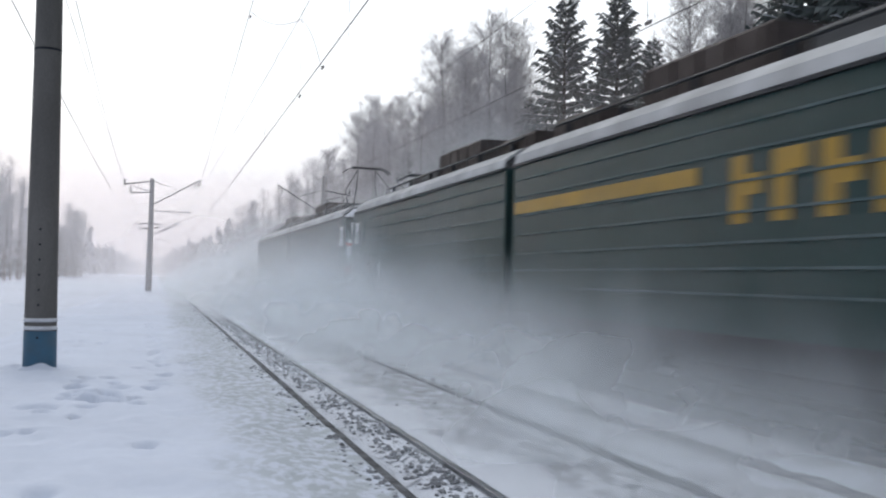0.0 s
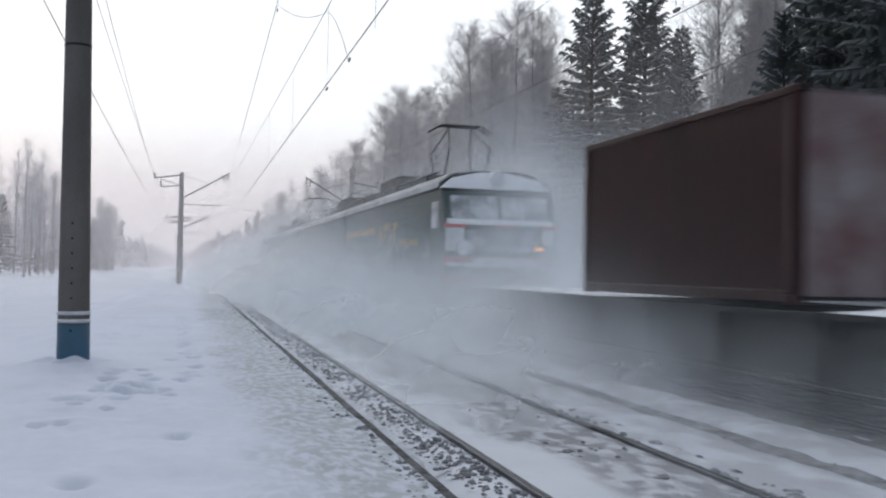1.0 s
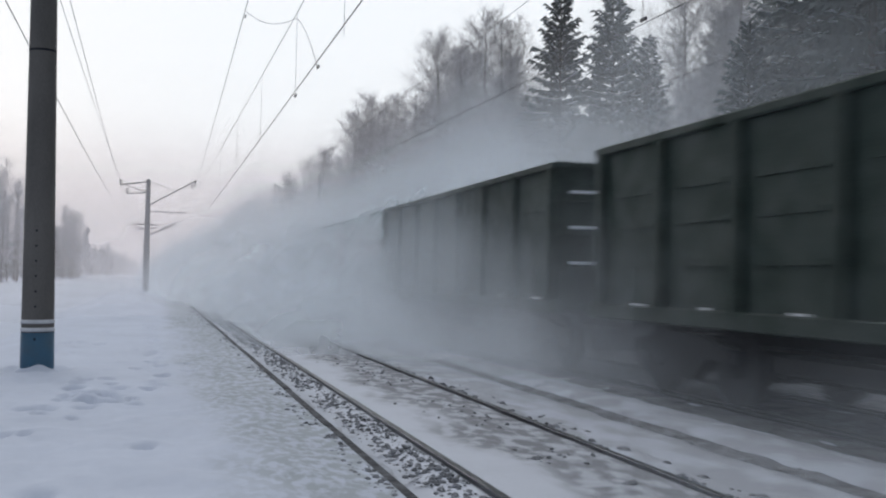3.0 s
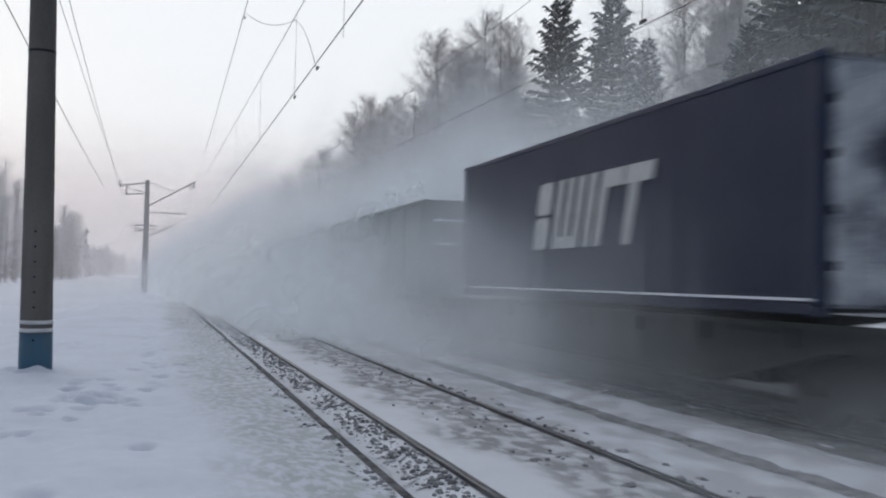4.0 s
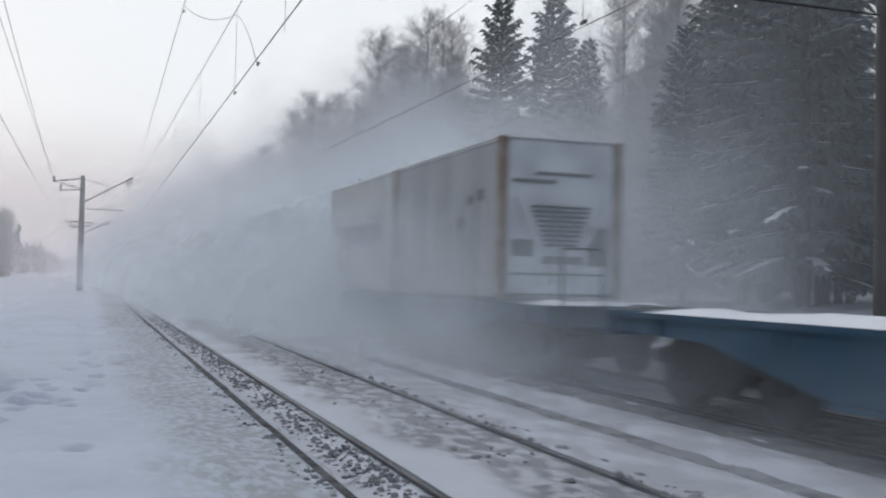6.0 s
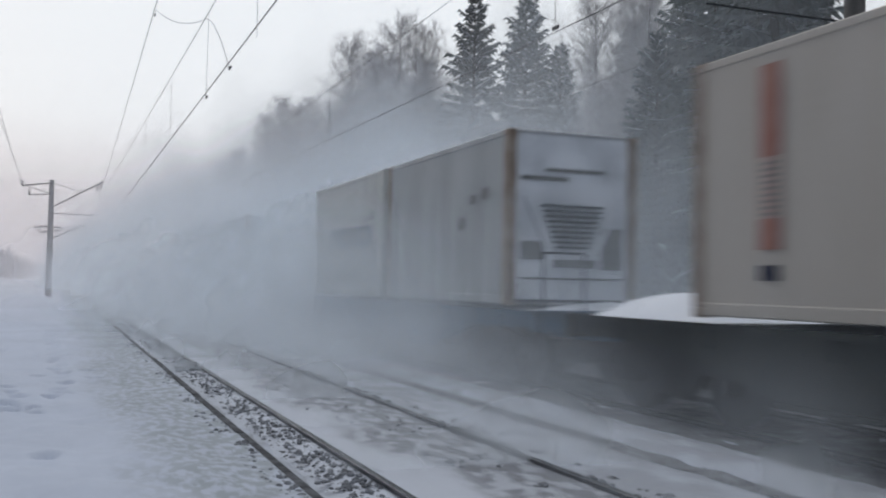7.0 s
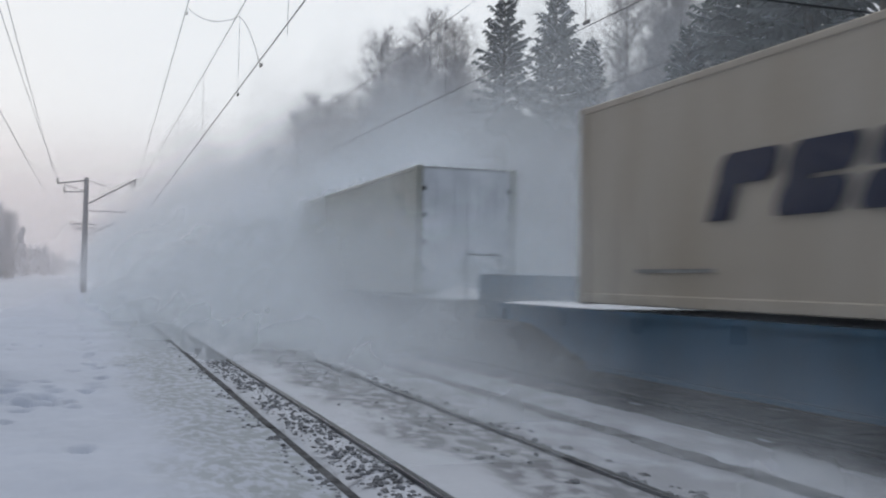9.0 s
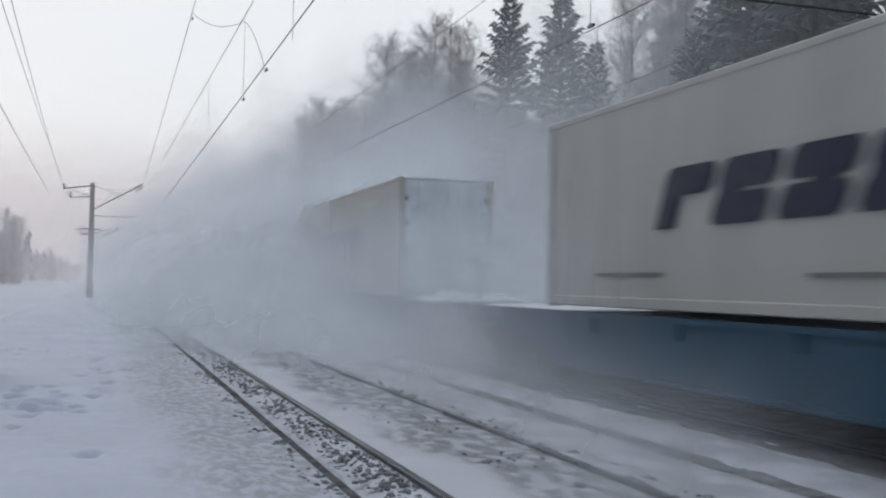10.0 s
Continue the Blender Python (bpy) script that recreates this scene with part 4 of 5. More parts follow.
        part("rail_snow", Build().box(-1.25, -1.2, -h + 0.1, h - 0.1, z0 + 0.17, z0 + 0.20), SNOW_CLEAN, c, "thin line of snow on the bottom rail")
    elif mark in ("red_strip", "dark_strip"):
        col = RED if mark == "red_strip" else GREY_MARK
        b = Build()
        zt = 3.86 if mark == "red_strip" else 3.42
        for i in range(7):
            za = zt - (i + 1) * (zt - 1.64) / 7
            if mark == "red_strip" and (2 < i < 5 or i == 6):
                continue
            b.box(X - 0.012, X, h - 1.42, h - 1.12, za + (0.0 if mark == "red_strip" else 0.05), za + (zt - 1.64) / 7)
        part("marking", b, mat("faded_red_marking", (0.30, 0.12, 0.10), (0.38, 0.22, 0.18), 5, 0.6, bump=0) if mark == "red_strip" else mat("slate_marking", (0.10, 0.13, 0.18), (0.2, 0.22, 0.25), 5, 0.6, bump=0), c, "upright strip of faded blocks")
        if mark == "red_strip":
            q = (zt - 1.64) / 7
            part("marking", Build().box(X - 0.012, X, h - 1.42, h - 1.12, zt - 5 * q + 0.004, zt - 3 * q - 0.004), mat("bleached_red_marking", (0.38, 0.27, 0.24), (0.45, 0.36, 0.32), 5, 0.6, bump=0), c, "bleached middle of the red strip")
            b = Build()
            for k in range(9):
                b.box(X - 0.016, X - 0.012, h - 1.38, h - 1.18, zt - 5 * q + 0.03 + 0.065 * k, zt - 5 * q + 0.06 + 0.065 * k)
            part("small_print", b, GREY_MARK, c, "unreadable small print as bars")
            part("marking", Build().box(X - 0.012, X, h - 1.40, h - 1.14, 1.64, 1.80), INK, c, "dark navy foot of the strip")
        part("dirt_panel", Build().box(X - 0.006, X, -h + 3.0, -h + 5.2, 1.50, 1.68), mat("dirty_panel", (0.34, 0.30, 0.26), (0.42, 0.37, 0.32), 6, 0.8), c, "dull repair panel near the bottom")
    if plates:
        for k, (dy, z, wz, col) in enumerate(((1.25, 2.95, 0.16, GREY_MARK), (1.75, 2.52, 0.22, GREY_MARK), (0.75, 3.0, 0.2, GREY_MARK), (1.25, 3.42, 0.1, GREY_MARK), (1.75, 2.12, 0.2, GREY_MARK), (1.25, 3.2, 0.05, GREY_MARK))):
            if L < 8 and k > 2:
                continue
            b = Build().box(X - 0.008, X, -h + dy, -h + dy + 0.26, z, z + wz)
            part("label_plate", b, ORANGE_MARK if (k == 1 and end in ("doors", "small_unit")) else col, c, "small sticker with unreadable print")
    snow_heap(c, -1.18, 1.18, -h + 0.05, h - 0.05, z1 - 0.014, 0.05, s1 * 0.7)
    TRAIN.append((c, (s1 + s0) / 2))
    return c


def tank_container(s1, s0, label):
    L = s1 - s0
    h, z0, z1 = L / 2, 1.20, 3.62
    c = base("tank_container", label, "tank container", "tank containers of the train")
    n = 32
    r, zc = 1.12, 2.34
    rings = [(-h + 0.32, 0.45), (-h + 0.36, 0.75), (-h + 0.48, 0.95), (-h + 0.66, 1.0), (h - 0.66, 1.0), (h - 0.48, 0.95), (h - 0.36, 0.75), (h - 0.32, 0.45)]
    b = Build()
    for y, k in rings:
        b.v += [(r * k * math.cos(6.2832 * i / n), y, zc + r * k * math.sin(6.2832 * i / n)) for i in range(n)]
    b.f = [(j * n + i, j * n + (i + 1) % n, (j + 1) * n + (i + 1) % n, (j + 1) * n + i) for j in range(len(rings) - 1) for i in range(n)] + [tuple(range(n)), tuple(range(8 * n - 1, 7 * n - 1, -1))]
    part("tank", b, TANK_WHITE, c, smooth=True)
    b = Build()
    k = 6
    for y in (-h + 0.66, h - 0.66):
        b.v += [((r + 0.006) * math.cos(radians(168 + 16 * i / k)), y, zc + (r + 0.006) * math.sin(radians(168 + 16 * i / k))) for i in range(k + 1)]
    b.f = [(i, i + 1, k + 2 + i, k + 1 + i) for i in range(k)]
    part("red_band", b, TANK_RED, c, "red band along the tank", True)
    for y in (-h, h - 0.13):
        for sx in (-1, 1):
            xa, xb = sorted((sx * 1.08, sx * 1.22))
            part("corner_post", Build().box(xa, xb, y, y + 0.13, z0, z1, 0.02), FRAME_GREEN, c)
            part("brace", Build().tube((sx * 1.1, y + 0.065, z1 - 0.75), (sx * 0.5, y + 0.065, z1 - 0.1), 0.05), FRAME_GREEN, c)
        part("end_beam", Build().box(-1.08, 1.08, y, y + 0.13, z1 - 0.14, z1, 0.02), FRAME_GREEN, c)
        part("end_beam", Build().box(-1.08, 1.08, y, y + 0.13, z0, z0 + 0.16, 0.02), FRAME_GREEN, c)
    for sx in (-1, 1):
        xa, xb = sorted((sx * 1.10, sx * 1.2))
        part("top_rail", Build().box(xa, xb, -h + 0.13, h - 0.13, z1 - 0.1, z1 - 0.01), FRAME_GREEN, c)
        part("saddle", Build().box(sorted((sx * 0.5, sx * 1.15))[0], sorted((sx * 0.5, sx * 1.15))[1], -h + 0.7, -h + 1.1, z0, z0 + 0.5), FRAME_GREEN, c)
        part("saddle", Build().box(sorted((sx * 0.5, sx * 1.15))[0], sorted((sx * 0.5, sx * 1.15))[1], h - 1.1, h - 0.7, z0, z0 + 0.5), FRAME_GREEN, c)
    part("walkway", Build().box(-0.35, 0.35, -h + 0.2, h - 0.2, z1 - 0.07, z1 - 0.03), FRAME_GREEN, c)
    part("placard", Build().box(-1.24, -1.2, h - 1.4, h - 0.7, 1.42, 1.72), WHITE_PAINT, c, "white panel low on the frame")
    snow_heap(c, -0.75, 0.75, -h + 0.5, h - 0.5, zc + r * 0.76, 0.26, s1)
    TRAIN.append((c, (s1 + s0) / 2))


def gondola(s1, s0):
    L = s1 - s0
    h, z0, z1 = L / 2, 1.16, 3.45
    g = base("gondola_wagon", "dark green ribbed open wagon dusted with snow", "open wagon", "open wagons of the train")
    for sx in (-1, 1):
        xa, xb = sorted((sx * 1.38, sx * 1.44))
        part("side_wall", Build().box(xa, xb, -h + 0.5, h - 0.5, z0, z1), GONDOLA_GREEN, g)
        xc, xd = sorted((sx * 1.40, sx * 1.52))
        part("top_rail", Build().box(xc, xd, -h + 0.45, h - 0.45, z1 - 0.02, z1 + 0.1, 0.02), GONDOLA_GREEN, g)
        part("side_sill", Build().box(xc, xd, -h + 0.3, h - 0.3, z0 - 0.16, z0 + 0.06, 0.02), GONDOLA_GREEN, g)
        for k in range(8):
            y = -h + 0.55 + (L - 1.1 - 0.16) * k / 7
            part("rib", Build().side([(y, z0), (y + 0.16, z0), (y + 0.16, z1), (y, z1)], *sorted((sx * 1.43, sx * 1.55))), GONDOLA_GREEN, g)
            if k < 7:
                part("pressed_panel", Build().box(*sorted((sx * 1.44, sx * 1.465)), y + 0.35, y + 1.45, 2.3, 2.36), GONDOLA_GREEN, g)
                part("hatch_snow", Build().box(*sorted((sx * 1.46, sx * 1.50)), y + 0.5 + 0.1 * (k % 3), y + 0.85, z0 + 0.06, z0 + 0.085), FROST, g, "snow caught on a ledge")
                for q in (1.75, 2.75):
                    part("pressed_panel", Build().box(*sorted((sx * 1.44, sx * 1.465)), y + 0.35, y + 1.45, q, q + 0.06), GONDOLA_GREEN, g)
    for y in (-h + 0.5, h - 0.56):
        e = part("end_wall", Build().box(-1.38, 1.38, y, y + 0.06, z0, z1), GONDOLA_GREEN, g)
        for z in (1.7, 2.3, 2.9):
            part("ledge", Build().box(-1.36, 1.36, y - 0.07, y + 0.0, z, z + 0.12), GONDOLA_GREEN, e)
            part("ledge_snow", Build().box(-1.2, 1.25, y - 0.075, y, z + 0.123, z + 0.17), SNOW_CLEAN, e, "snow lying on a ledge")
        part("end_rail", Build().box(-1.5, 1.5, y - 0.05, y + 0.12, z1, z1 + 0.1), GONDOLA_GREEN, e)
    part("floor", Build().box(-1.38, 1.38, -h + 0.3, h - 0.3, z0 - 0.1, z0), GONDOLA_GREEN, g)
    part("centre_sill", Build().box(-0.25, 0.25, -h, h, 0.75, z0 - 0.1), DARK_STEEL, g)
    # the second line adds a dark box hiding bright snow beyond
    part("under_fill", Build().box(-0.9, 0.9, -h + 4.0, h - 4.0, 0.45, 0.75, 0.05), DARK_STEEL, g, "dark filler box under the floor, for shade and brake rigging")
    for y in (-h + 2.3, h - 2.3):
        bogie(g, y)
    coupler(g, h - 0.1, 1)
    coupler(g, -h + 0.1, -1)
    snow_heap(g, -1.36, 1.36, -h + 0.6, h - 0.6, 2.6, 0.2, s1)
    TRAIN.append((g, (s1 + s0) / 2))


def loco_section(s1, s0, cab_back, raised, label, marks=False):
    """One section of an electric locomotive; cab_back: its cab faces back along the train."""
    L = s1 - s0
    h, z0, z1 = L / 2, 1.0, 3.72
    g = base("locomotive_section", label, "locomotive", "locomotive sections")
    e = -1 if cab_back else 1                         # the cab end
    W = 1.53
    def rng(a, c):
        return tuple(sorted((e * a, e * c)))
    # body with a raked cab front
    prof = [(-h, z0), (h - 0.12, z0), (h, 1.9), (h - 0.02, 2.72), (h - 0.32, 3.62), (h - 0.5, z1), (-h, z1)]
    part("body", Build().side([(e * y, z) for y, z in prof], -W, W), LOCO_GREEN, g)
    b = Build()
    roof = [(-W, z1), (-W + 0.06, z1 + 0.12), (-1.15, z1 + 0.36), (-0.6, z1 + 0.5), (0.6, z1 + 0.5), (1.15, z1 + 0.36), (W - 0.06, z1 + 0.12), (W, z1)]
    b.prism(roof, *rng(-h + 0.02, h - 0.62))
    part("roof", b, LOCO_ROOF, g)
    b = Build()
    strip = [(-W - 0.01, z1 + 0.005), (-W + 0.02, z1 + 0.14), (-1.18, z1 + 0.37), (-0.85, z1 + 0.47), (-0.85, z1 + 0.49), (-1.2, z1 + 0.42), (-W + 0.02, z1 + 0.2), (-W - 0.03, z1 + 0.03)]
    b.prism(strip, *rng(-h + 0.05, h - 0.7))
    b.prism([(-x, z) for x, z in strip][::-1], *rng(-h + 0.05, h - 0.7))
    part("roof_snow", b, mat("sooty_snow", (0.52, 0.53, 0.54), (0.30, 0.30, 0.30), 1.2, 0.9, bump=0.3, spread=0.5), g, "dirty snow lying on the roof curve")
    for sx in (-1, 1):
        for k, z in enumerate((1.45, 1.75, 2.05, 2.4, 2.75, 3.1, 3.42)):
            b = Build()
            y0, y1 = rng(-h + 0.15, h - 2.3)
            b.box(*sorted((sx * W, sx * (W + 0.025))), y0, y1, z, z + 0.03)
            part("body_rib", b, PALE_RIB, g)
        part("gutter", Build().box(*sorted((sx * W, sx * (W + 0.05))), *rng(-h + 0.02, h - 0.5), z1 - 0.03, z1 + 0.02), DARK_STEEL, g)
        if marks:
            for y0, y1, za, zb in ((-h + 0.1, -h + 6.5, 2.80, 3.02), (h - 5.6, h - 2.9, 2.27, 2.46)):
                part("yellow_stripe", Build().box(*sorted((sx * W, sx * (W + 0.012))), *rng(y0, y1), za, zb), YELLOW, g, "yellow stripe along the side")
            b = Build()
            for k in range(4):
                yk = -h + 7.25 + 0.8 * k
                b.box(*sorted((sx * W, sx * (W + 0.012))), *rng(yk, yk + 0.30), 2.28, 3.06)
                b.box(*sorted((sx * W, sx * (W + 0.012))), *rng(yk + 0.30, yk + 0.58), *((2.82, 3.06) if k % 2 else (2.60, 2.84)))
            part("side_lettering", b, YELLOW, g, "yellow lettering as plain bars")
        b = Build()
        b.box(*sorted((sx * W, sx * (W + 0.015))), *rng(h - 1.35, h - 0.65), 2.68, 3.38)
        part("side_window", b, GLASS_DARK, g)
        b = Build()
        b.box(*sorted((sx * W, sx * (W + 0.015))), *rng(h - 2.25, h - 1.6), 1.15, 3.3)
        part("side_door", b, LOCO_GREEN, g)
        part("handrail", Build().tube((sx * (W + 0.06), e * (h - 1.5), 1.2), (sx * (W + 0.06), e * (h - 1.5), 2.4), 0.018), WHITE_PAINT, g)
    # cab front
    def front(name, x0, x1, za, zb, proud, material, label="", deep=0.05):
        def rake(z):
            return h if 1.9 <= z <= 2.72 else (h - 0.12 + 0.12 * (z - z0) / 0.9 if z < 1.9 else h - 0.02 - 0.3 * (z - 2.72) / 0.9)
        ya, yb = rake(za), rake(zb)
        b = Build()
        b.side([(e * (ya - deep), za), (e * (ya + proud), za), (e * (yb + proud), zb), (e * (yb - deep), zb)], x0, x1)
        return part(name, b, material, g, label)
    for x0, x1 in ((-1.32, -0.06), (0.06, 1.32)):
        front("windscreen", x0, x1, 2.86, 3.52, 0.015, GLASS_DARK, "frosted windscreen")
    front("front_stripe", -W, W, 1.72, 1.92, 0.02, RED, "red stripe across the cab front")
    for x0, x1 in ((-W, -0.28), (0.30, W)):
        front("front_stripe", x0, x1, 1.2, 1.4, 0.03, RED, "lower red stripe of the cab front")
    front("front_snow", -0.75, 0.85, 1.70, 1.90, 0.06, FROST, "snow blown over the middle of the stripe")
    front("front_snow", -1.5, -1.0, 2.05, 2.66, 0.015, FROST, "frost over the corner of the cab")
    front("front_snow", 1.15, 1.5, 2.25, 2.66, 0.015, FROST, "frost over the corner of the cab")
    for x0, x1 in ((-W, -0.95), (-0.1, 0.35), (1.1, W)):
        front("front_trim", x0, x1, 2.68, 2.78, 0.03, RED, "thin red trim under the windows")
    front("front_snow", -1.45, 1.45, 2.76, 2.90, 0.07, SNOW_CLEAN, "snow packed under the windscreen")
    front("front_snow", -1.45, 1.5, 1.66, 1.76, 0.10, SNOW_CLEAN, "snow packed on the front ledge")
    front("front_panel", -0.9, 0.9, 2.08, 2.62, 0.02, FROST_DARK, "frosted panel between the lamps")
    front("snow_skirt", -0.2, 1.2, 1.02, 1.16, 0.10, SNOW_CLEAN, "snow packed over the coupler")
    for sx in (-1, 1):
        part("buffer_lamp", Build().tube((sx * 1.02, e * (h - 0.05), 2.14), (sx * 1.02, e * (h + 0.12), 2.14), 0.21, 0.19, 16), FROST if sx < 0 else LOCO_GREEN, g, "round lamp housing")
        if sx > 0 and cab_back:
            part("marker_light", Build().box(0.90, 1.14, *sorted((e * (h + 0.11), e * (h + 0.14))), 2.11, 2.19), LAMP, g, "glowing amber marker light")
    part("searchlight", Build().tube((0, e * (h - 0.7), 4.05), (0, e * (h - 0.3), 4.0), 0.20, 0.19, 16), FROST, g, "snowy round searchlight housing on the roof")
    b = Build()
    cap = [(-W + 0.02, z1), (-1.2, z1 + 0.28), (-0.45, z1 + 0.46), (0.45, z1 + 0.46), (1.2, z1 + 0.28), (W - 0.02, z1)]
    ya, yb = h - 1.5, h - 0.36
    v = [(x, e * ya, z + 0.08) for x, z in cap] + [(x, e * (yb - 0.45 * (z - z1)), z) for x, z in cap]
    b.add(v, [tuple(range(6)), tuple(range(11, 5, -1))] + [(i, i + 1, 7 + i, 6 + i) for i in range(5)])
    part("cab_roof_snow", b, SNOW_CLEAN, g, "thick snow on the cab roof")
    # roof gear
    brown = mat("roof_box_brown", (0.05, 0.038, 0.034), (0.085, 0.07, 0.065), 3, 0.8)
    for a0, a1, up in ((0.3, 2.2, 0.85), (3.7, 7.0, 1.12)):
        bx = part("roof_box", Build().box(-0.85, 0.85, *rng(-h + a0, -h + a1), z1 + 0.45, z1 + up, 0.06), brown, g, "brown roof equipment box")
        b = Build()
        for k in range(5):
            y = -h + a0 + 0.2 + (a1 - a0 - 0.4) * k / 4
            b.box(-0.88, -0.84, *rng(y - 0.04, y + 0.04), z1 + 0.5, z1 + up - 0.05)
        part("box_rib", b, brown, bx)
    part("roof_box", Build().box(-0.75, 0.75, *rng(-h + 7.6, -h + 10.6), z1 + 0.45, z1 + 0.85, 0.08), LOCO_ROOF, g, "grey roof equipment cover")
    b = Build()
    for x in (-0.95, 0.4):
        b.tube((x, e * (-h + 0.6), z1 + 0.72), (x, e * (h - 3.0), z1 + 0.66), 0.03)
        for k in range(6):
            y = -h + 1.2 + 2.1 * k
            b.tube((x, e * y, z1 + 0.3), (x, e * y, z1 + 0.68), 0.06, 0.05, 8)
    part("roof_busbar", b, DARK_STEEL, g, "roof conductor on insulators")
    # pantograph
    yp = h - 4.2
    top = 5.95 if raised else 4.75
    p = part("pantograph", Build().box(-0.75, 0.75, *rng(yp - 1.1, yp + 1.1), z1 + 0.52, z1 + 0.6), DARK_STEEL, g, "raised pantograph" if raised else "folded pantograph")
    b = Build()
    mid = (z1 + 0.6 + top) / 2
    for sx in (-1, 1):
        for k in (-1, 1):
            b.tube((sx * 0.6, e * (yp + 0.5 * k), z1 + 0.6), (sx * 0.62, e * (yp + 1.15 * k), mid), 0.025)
            b.tube((sx * 0.62, e * (yp + 1.15 * k), mid), (sx * 0.35, e * yp, top - 0.1), 0.018)
    part("arm", b, DARK_STEEL, p)
    b = Build()
    for k in (-0.18, 0.18):
        b.box(-0.62, 0.62, e * yp + k - 0.03, e * yp + k + 0.03, top - 0.05, top)
        for sx in (-1, 1):
            b.tube((sx * 0.62, e * yp + k, top - 0.025), (sx * 0.95, e * yp + k, top - 0.22), 0.025)
    part("collector_head", b, DARK_STEEL, p)
    b = Build()
    b.box(-1.3, 1.3, -h + 0.3, h - 0.3, 0.62, 1.0)
    b.box(-1.25, 1.25, -h + 6.1, h - 6.1, 0.35, 0.62, 0.05)
    part("underframe", b, DARK_STEEL, g)
    for y in (-h + 4.0, h - 4.0):
        bogie(g, y, 1.5, 0.62)
    # gangway between the sections
    part("gangway", Build().box(-0.9, 0.9, *rng(-h - 0.22, -h), 1.2, 3.5), DARK_STEEL, g, "dark gangway bellows")
    coupler(g, e * h, e)
    TRAIN.append((g, (s1 + s0) / 2))


LOCO = "dark green electric locomotive, yellow stripes, snowy roof"
loco_section(17.15, 1.1, True, True, LOCO + ", red-striped cab", True)
loco_section(33.0, 17.6, False, False, LOCO + ", folded pantograph")
loco_section(49.4, 33.9, True, True, LOCO + ", frosted cab")
loco_section(65.5, 49.9, False, False, LOCO + ", leading")

flat_wagon(0.2, -19.9, WAGON_DARK, "dark flat wagon with snow lying on its deck", heaps=((0.0, -7.2, 0.10), (-13.4, -19.8, 0.12)))
container(-7.3, -13.36, RUST_RED, "short dark red container, snow along its top edge", 2.55, "plain", frost=mat("snow_dusted_red_steel", (0.10, 0.025, 0.02), (0.30, 0.28, 0.29), 1.4, 0.7, spread=0.7), plates=False, ribs=0.03)
flat_wagon(-20.4, -40.0, WAGON_DARK, "dark flat wagon under three tank containers", heaps=((-20.5, -40, 0.05),))
for s in (-21.0, -27.35, -33.5):
    tank_container(s, s - 6.06, "pale grey tank container with a red band in a green frame")
gondola(-40.6, -54.2)
gondola(-54.9, -68.6)
flat_wagon(-69.3, -85.4, WAGON_DARK, "dark green flat wagon under a navy container", heaps=((-69.4, -70.6, 0.08), (-82.9, -85.3, 0.22)))
container(-70.6, -82.8, NAVY, "long navy blue container with large pale slanted marks", 2.86, "doors", "blocks", frost=FROST_DARK, plates=False)
flat_wagon(-86.3, -102.6, WAGON_DARK, "dark green flat wagon under a white container", heaps=((-86.4, -88.2, 0.22), (-100.6, -102.5, 0.2)))
container(-88.27, -100.46, CREAM, "long white container with navy shipping mark", end="small_unit", mark="long", ribs=0.006)
flat_wagon(-103.5, -123.0, WAGON_BLUE, "blue flat wagon with low end board, partly empty and snowy", board=True, heaps=((-103.6, -108.0, 0.07), (-108.2, -121, 0.04), (-121, -122.9, 0.18)))
container(-108.2, -114.26, CREAM, "short white container with navy shipping mark", end="doors", mark="short", ribs=0.006)
container(-114.6, -120.66, GREY_WHITE, "short grey-white refrigerated container with rusty corner posts", end="grille", ribs=0.008, rust=True)
flat_wagon(-124.6, -145.4, WAGON_BLUE, "blue flat wagon under two short containers", heaps=((-124.7, -131.6, 0.1), (-131.9, -144.2, 0.04), (-144.2, -145.3, 0.2)))
container(-131.75, -137.81, CREAM, "short white container with navy shipping mark", end="doors", mark="short", ribs=0.006)
container(-138.15, -144.21, GREY_WHITE, "short grey-white refrigerated container with rusty corner posts", end="grille", ribs=0.008, rust=True)
flat_wagon(-146.4, -164.0, WAGON_DARK, "dark flat wagon under a beige container, snow at its ends", heaps=((-146.5, -149.0, 0.32), (-149.3, -161.3, 0.04), (-161.4, -163.9, 0.3)))
container(-149.15, -161.34, BEIGE, "long beige refrigerated container with rusty corner posts", end="unit", mark="red_strip", rust=True, ribs=0.012)
flat_wagon(-165.0, -184.7, WAGON_DARK, "dark flat wagon under an olive-beige container, snow on its deck", heaps=((-165.1, -169.4, 0.10), (-169.6, -181.5, 0.05), (-181.7, -184.6, 0.3)))
container(-169.5, -181.69, OLIVE_BEIGE, "long olive-beige container with an upright strip of marks", end="doors", mark="dark_strip", ribs=0.014)
flat_wagon(-185.7, -205.0, WAGON_BLUE, "blue flat wagon with low end board under an ochre container", board=True, heaps=((-185.8, -189.3, 0.09), (-189.6, -201.4, 0.05), (-201.6, -204.9, 0.28)), belly=0.36)
container(-189.4, -201.59, OCHRE, "long faded ochre container with navy shipping mark", end="doors", mark="long", ribs=0.012)
flat_wagon(-206.0, -225.5, WAGON_BLUE, "blue flat wagon under a white container", heaps=((-206.1, -209.7, 0.08), (-210, -222, 0.04)), belly=0.36)
container(-209.8, -221.99, CREAM, "long white container with navy shipping mark", end="doors", mark="long", ribs=0.006)


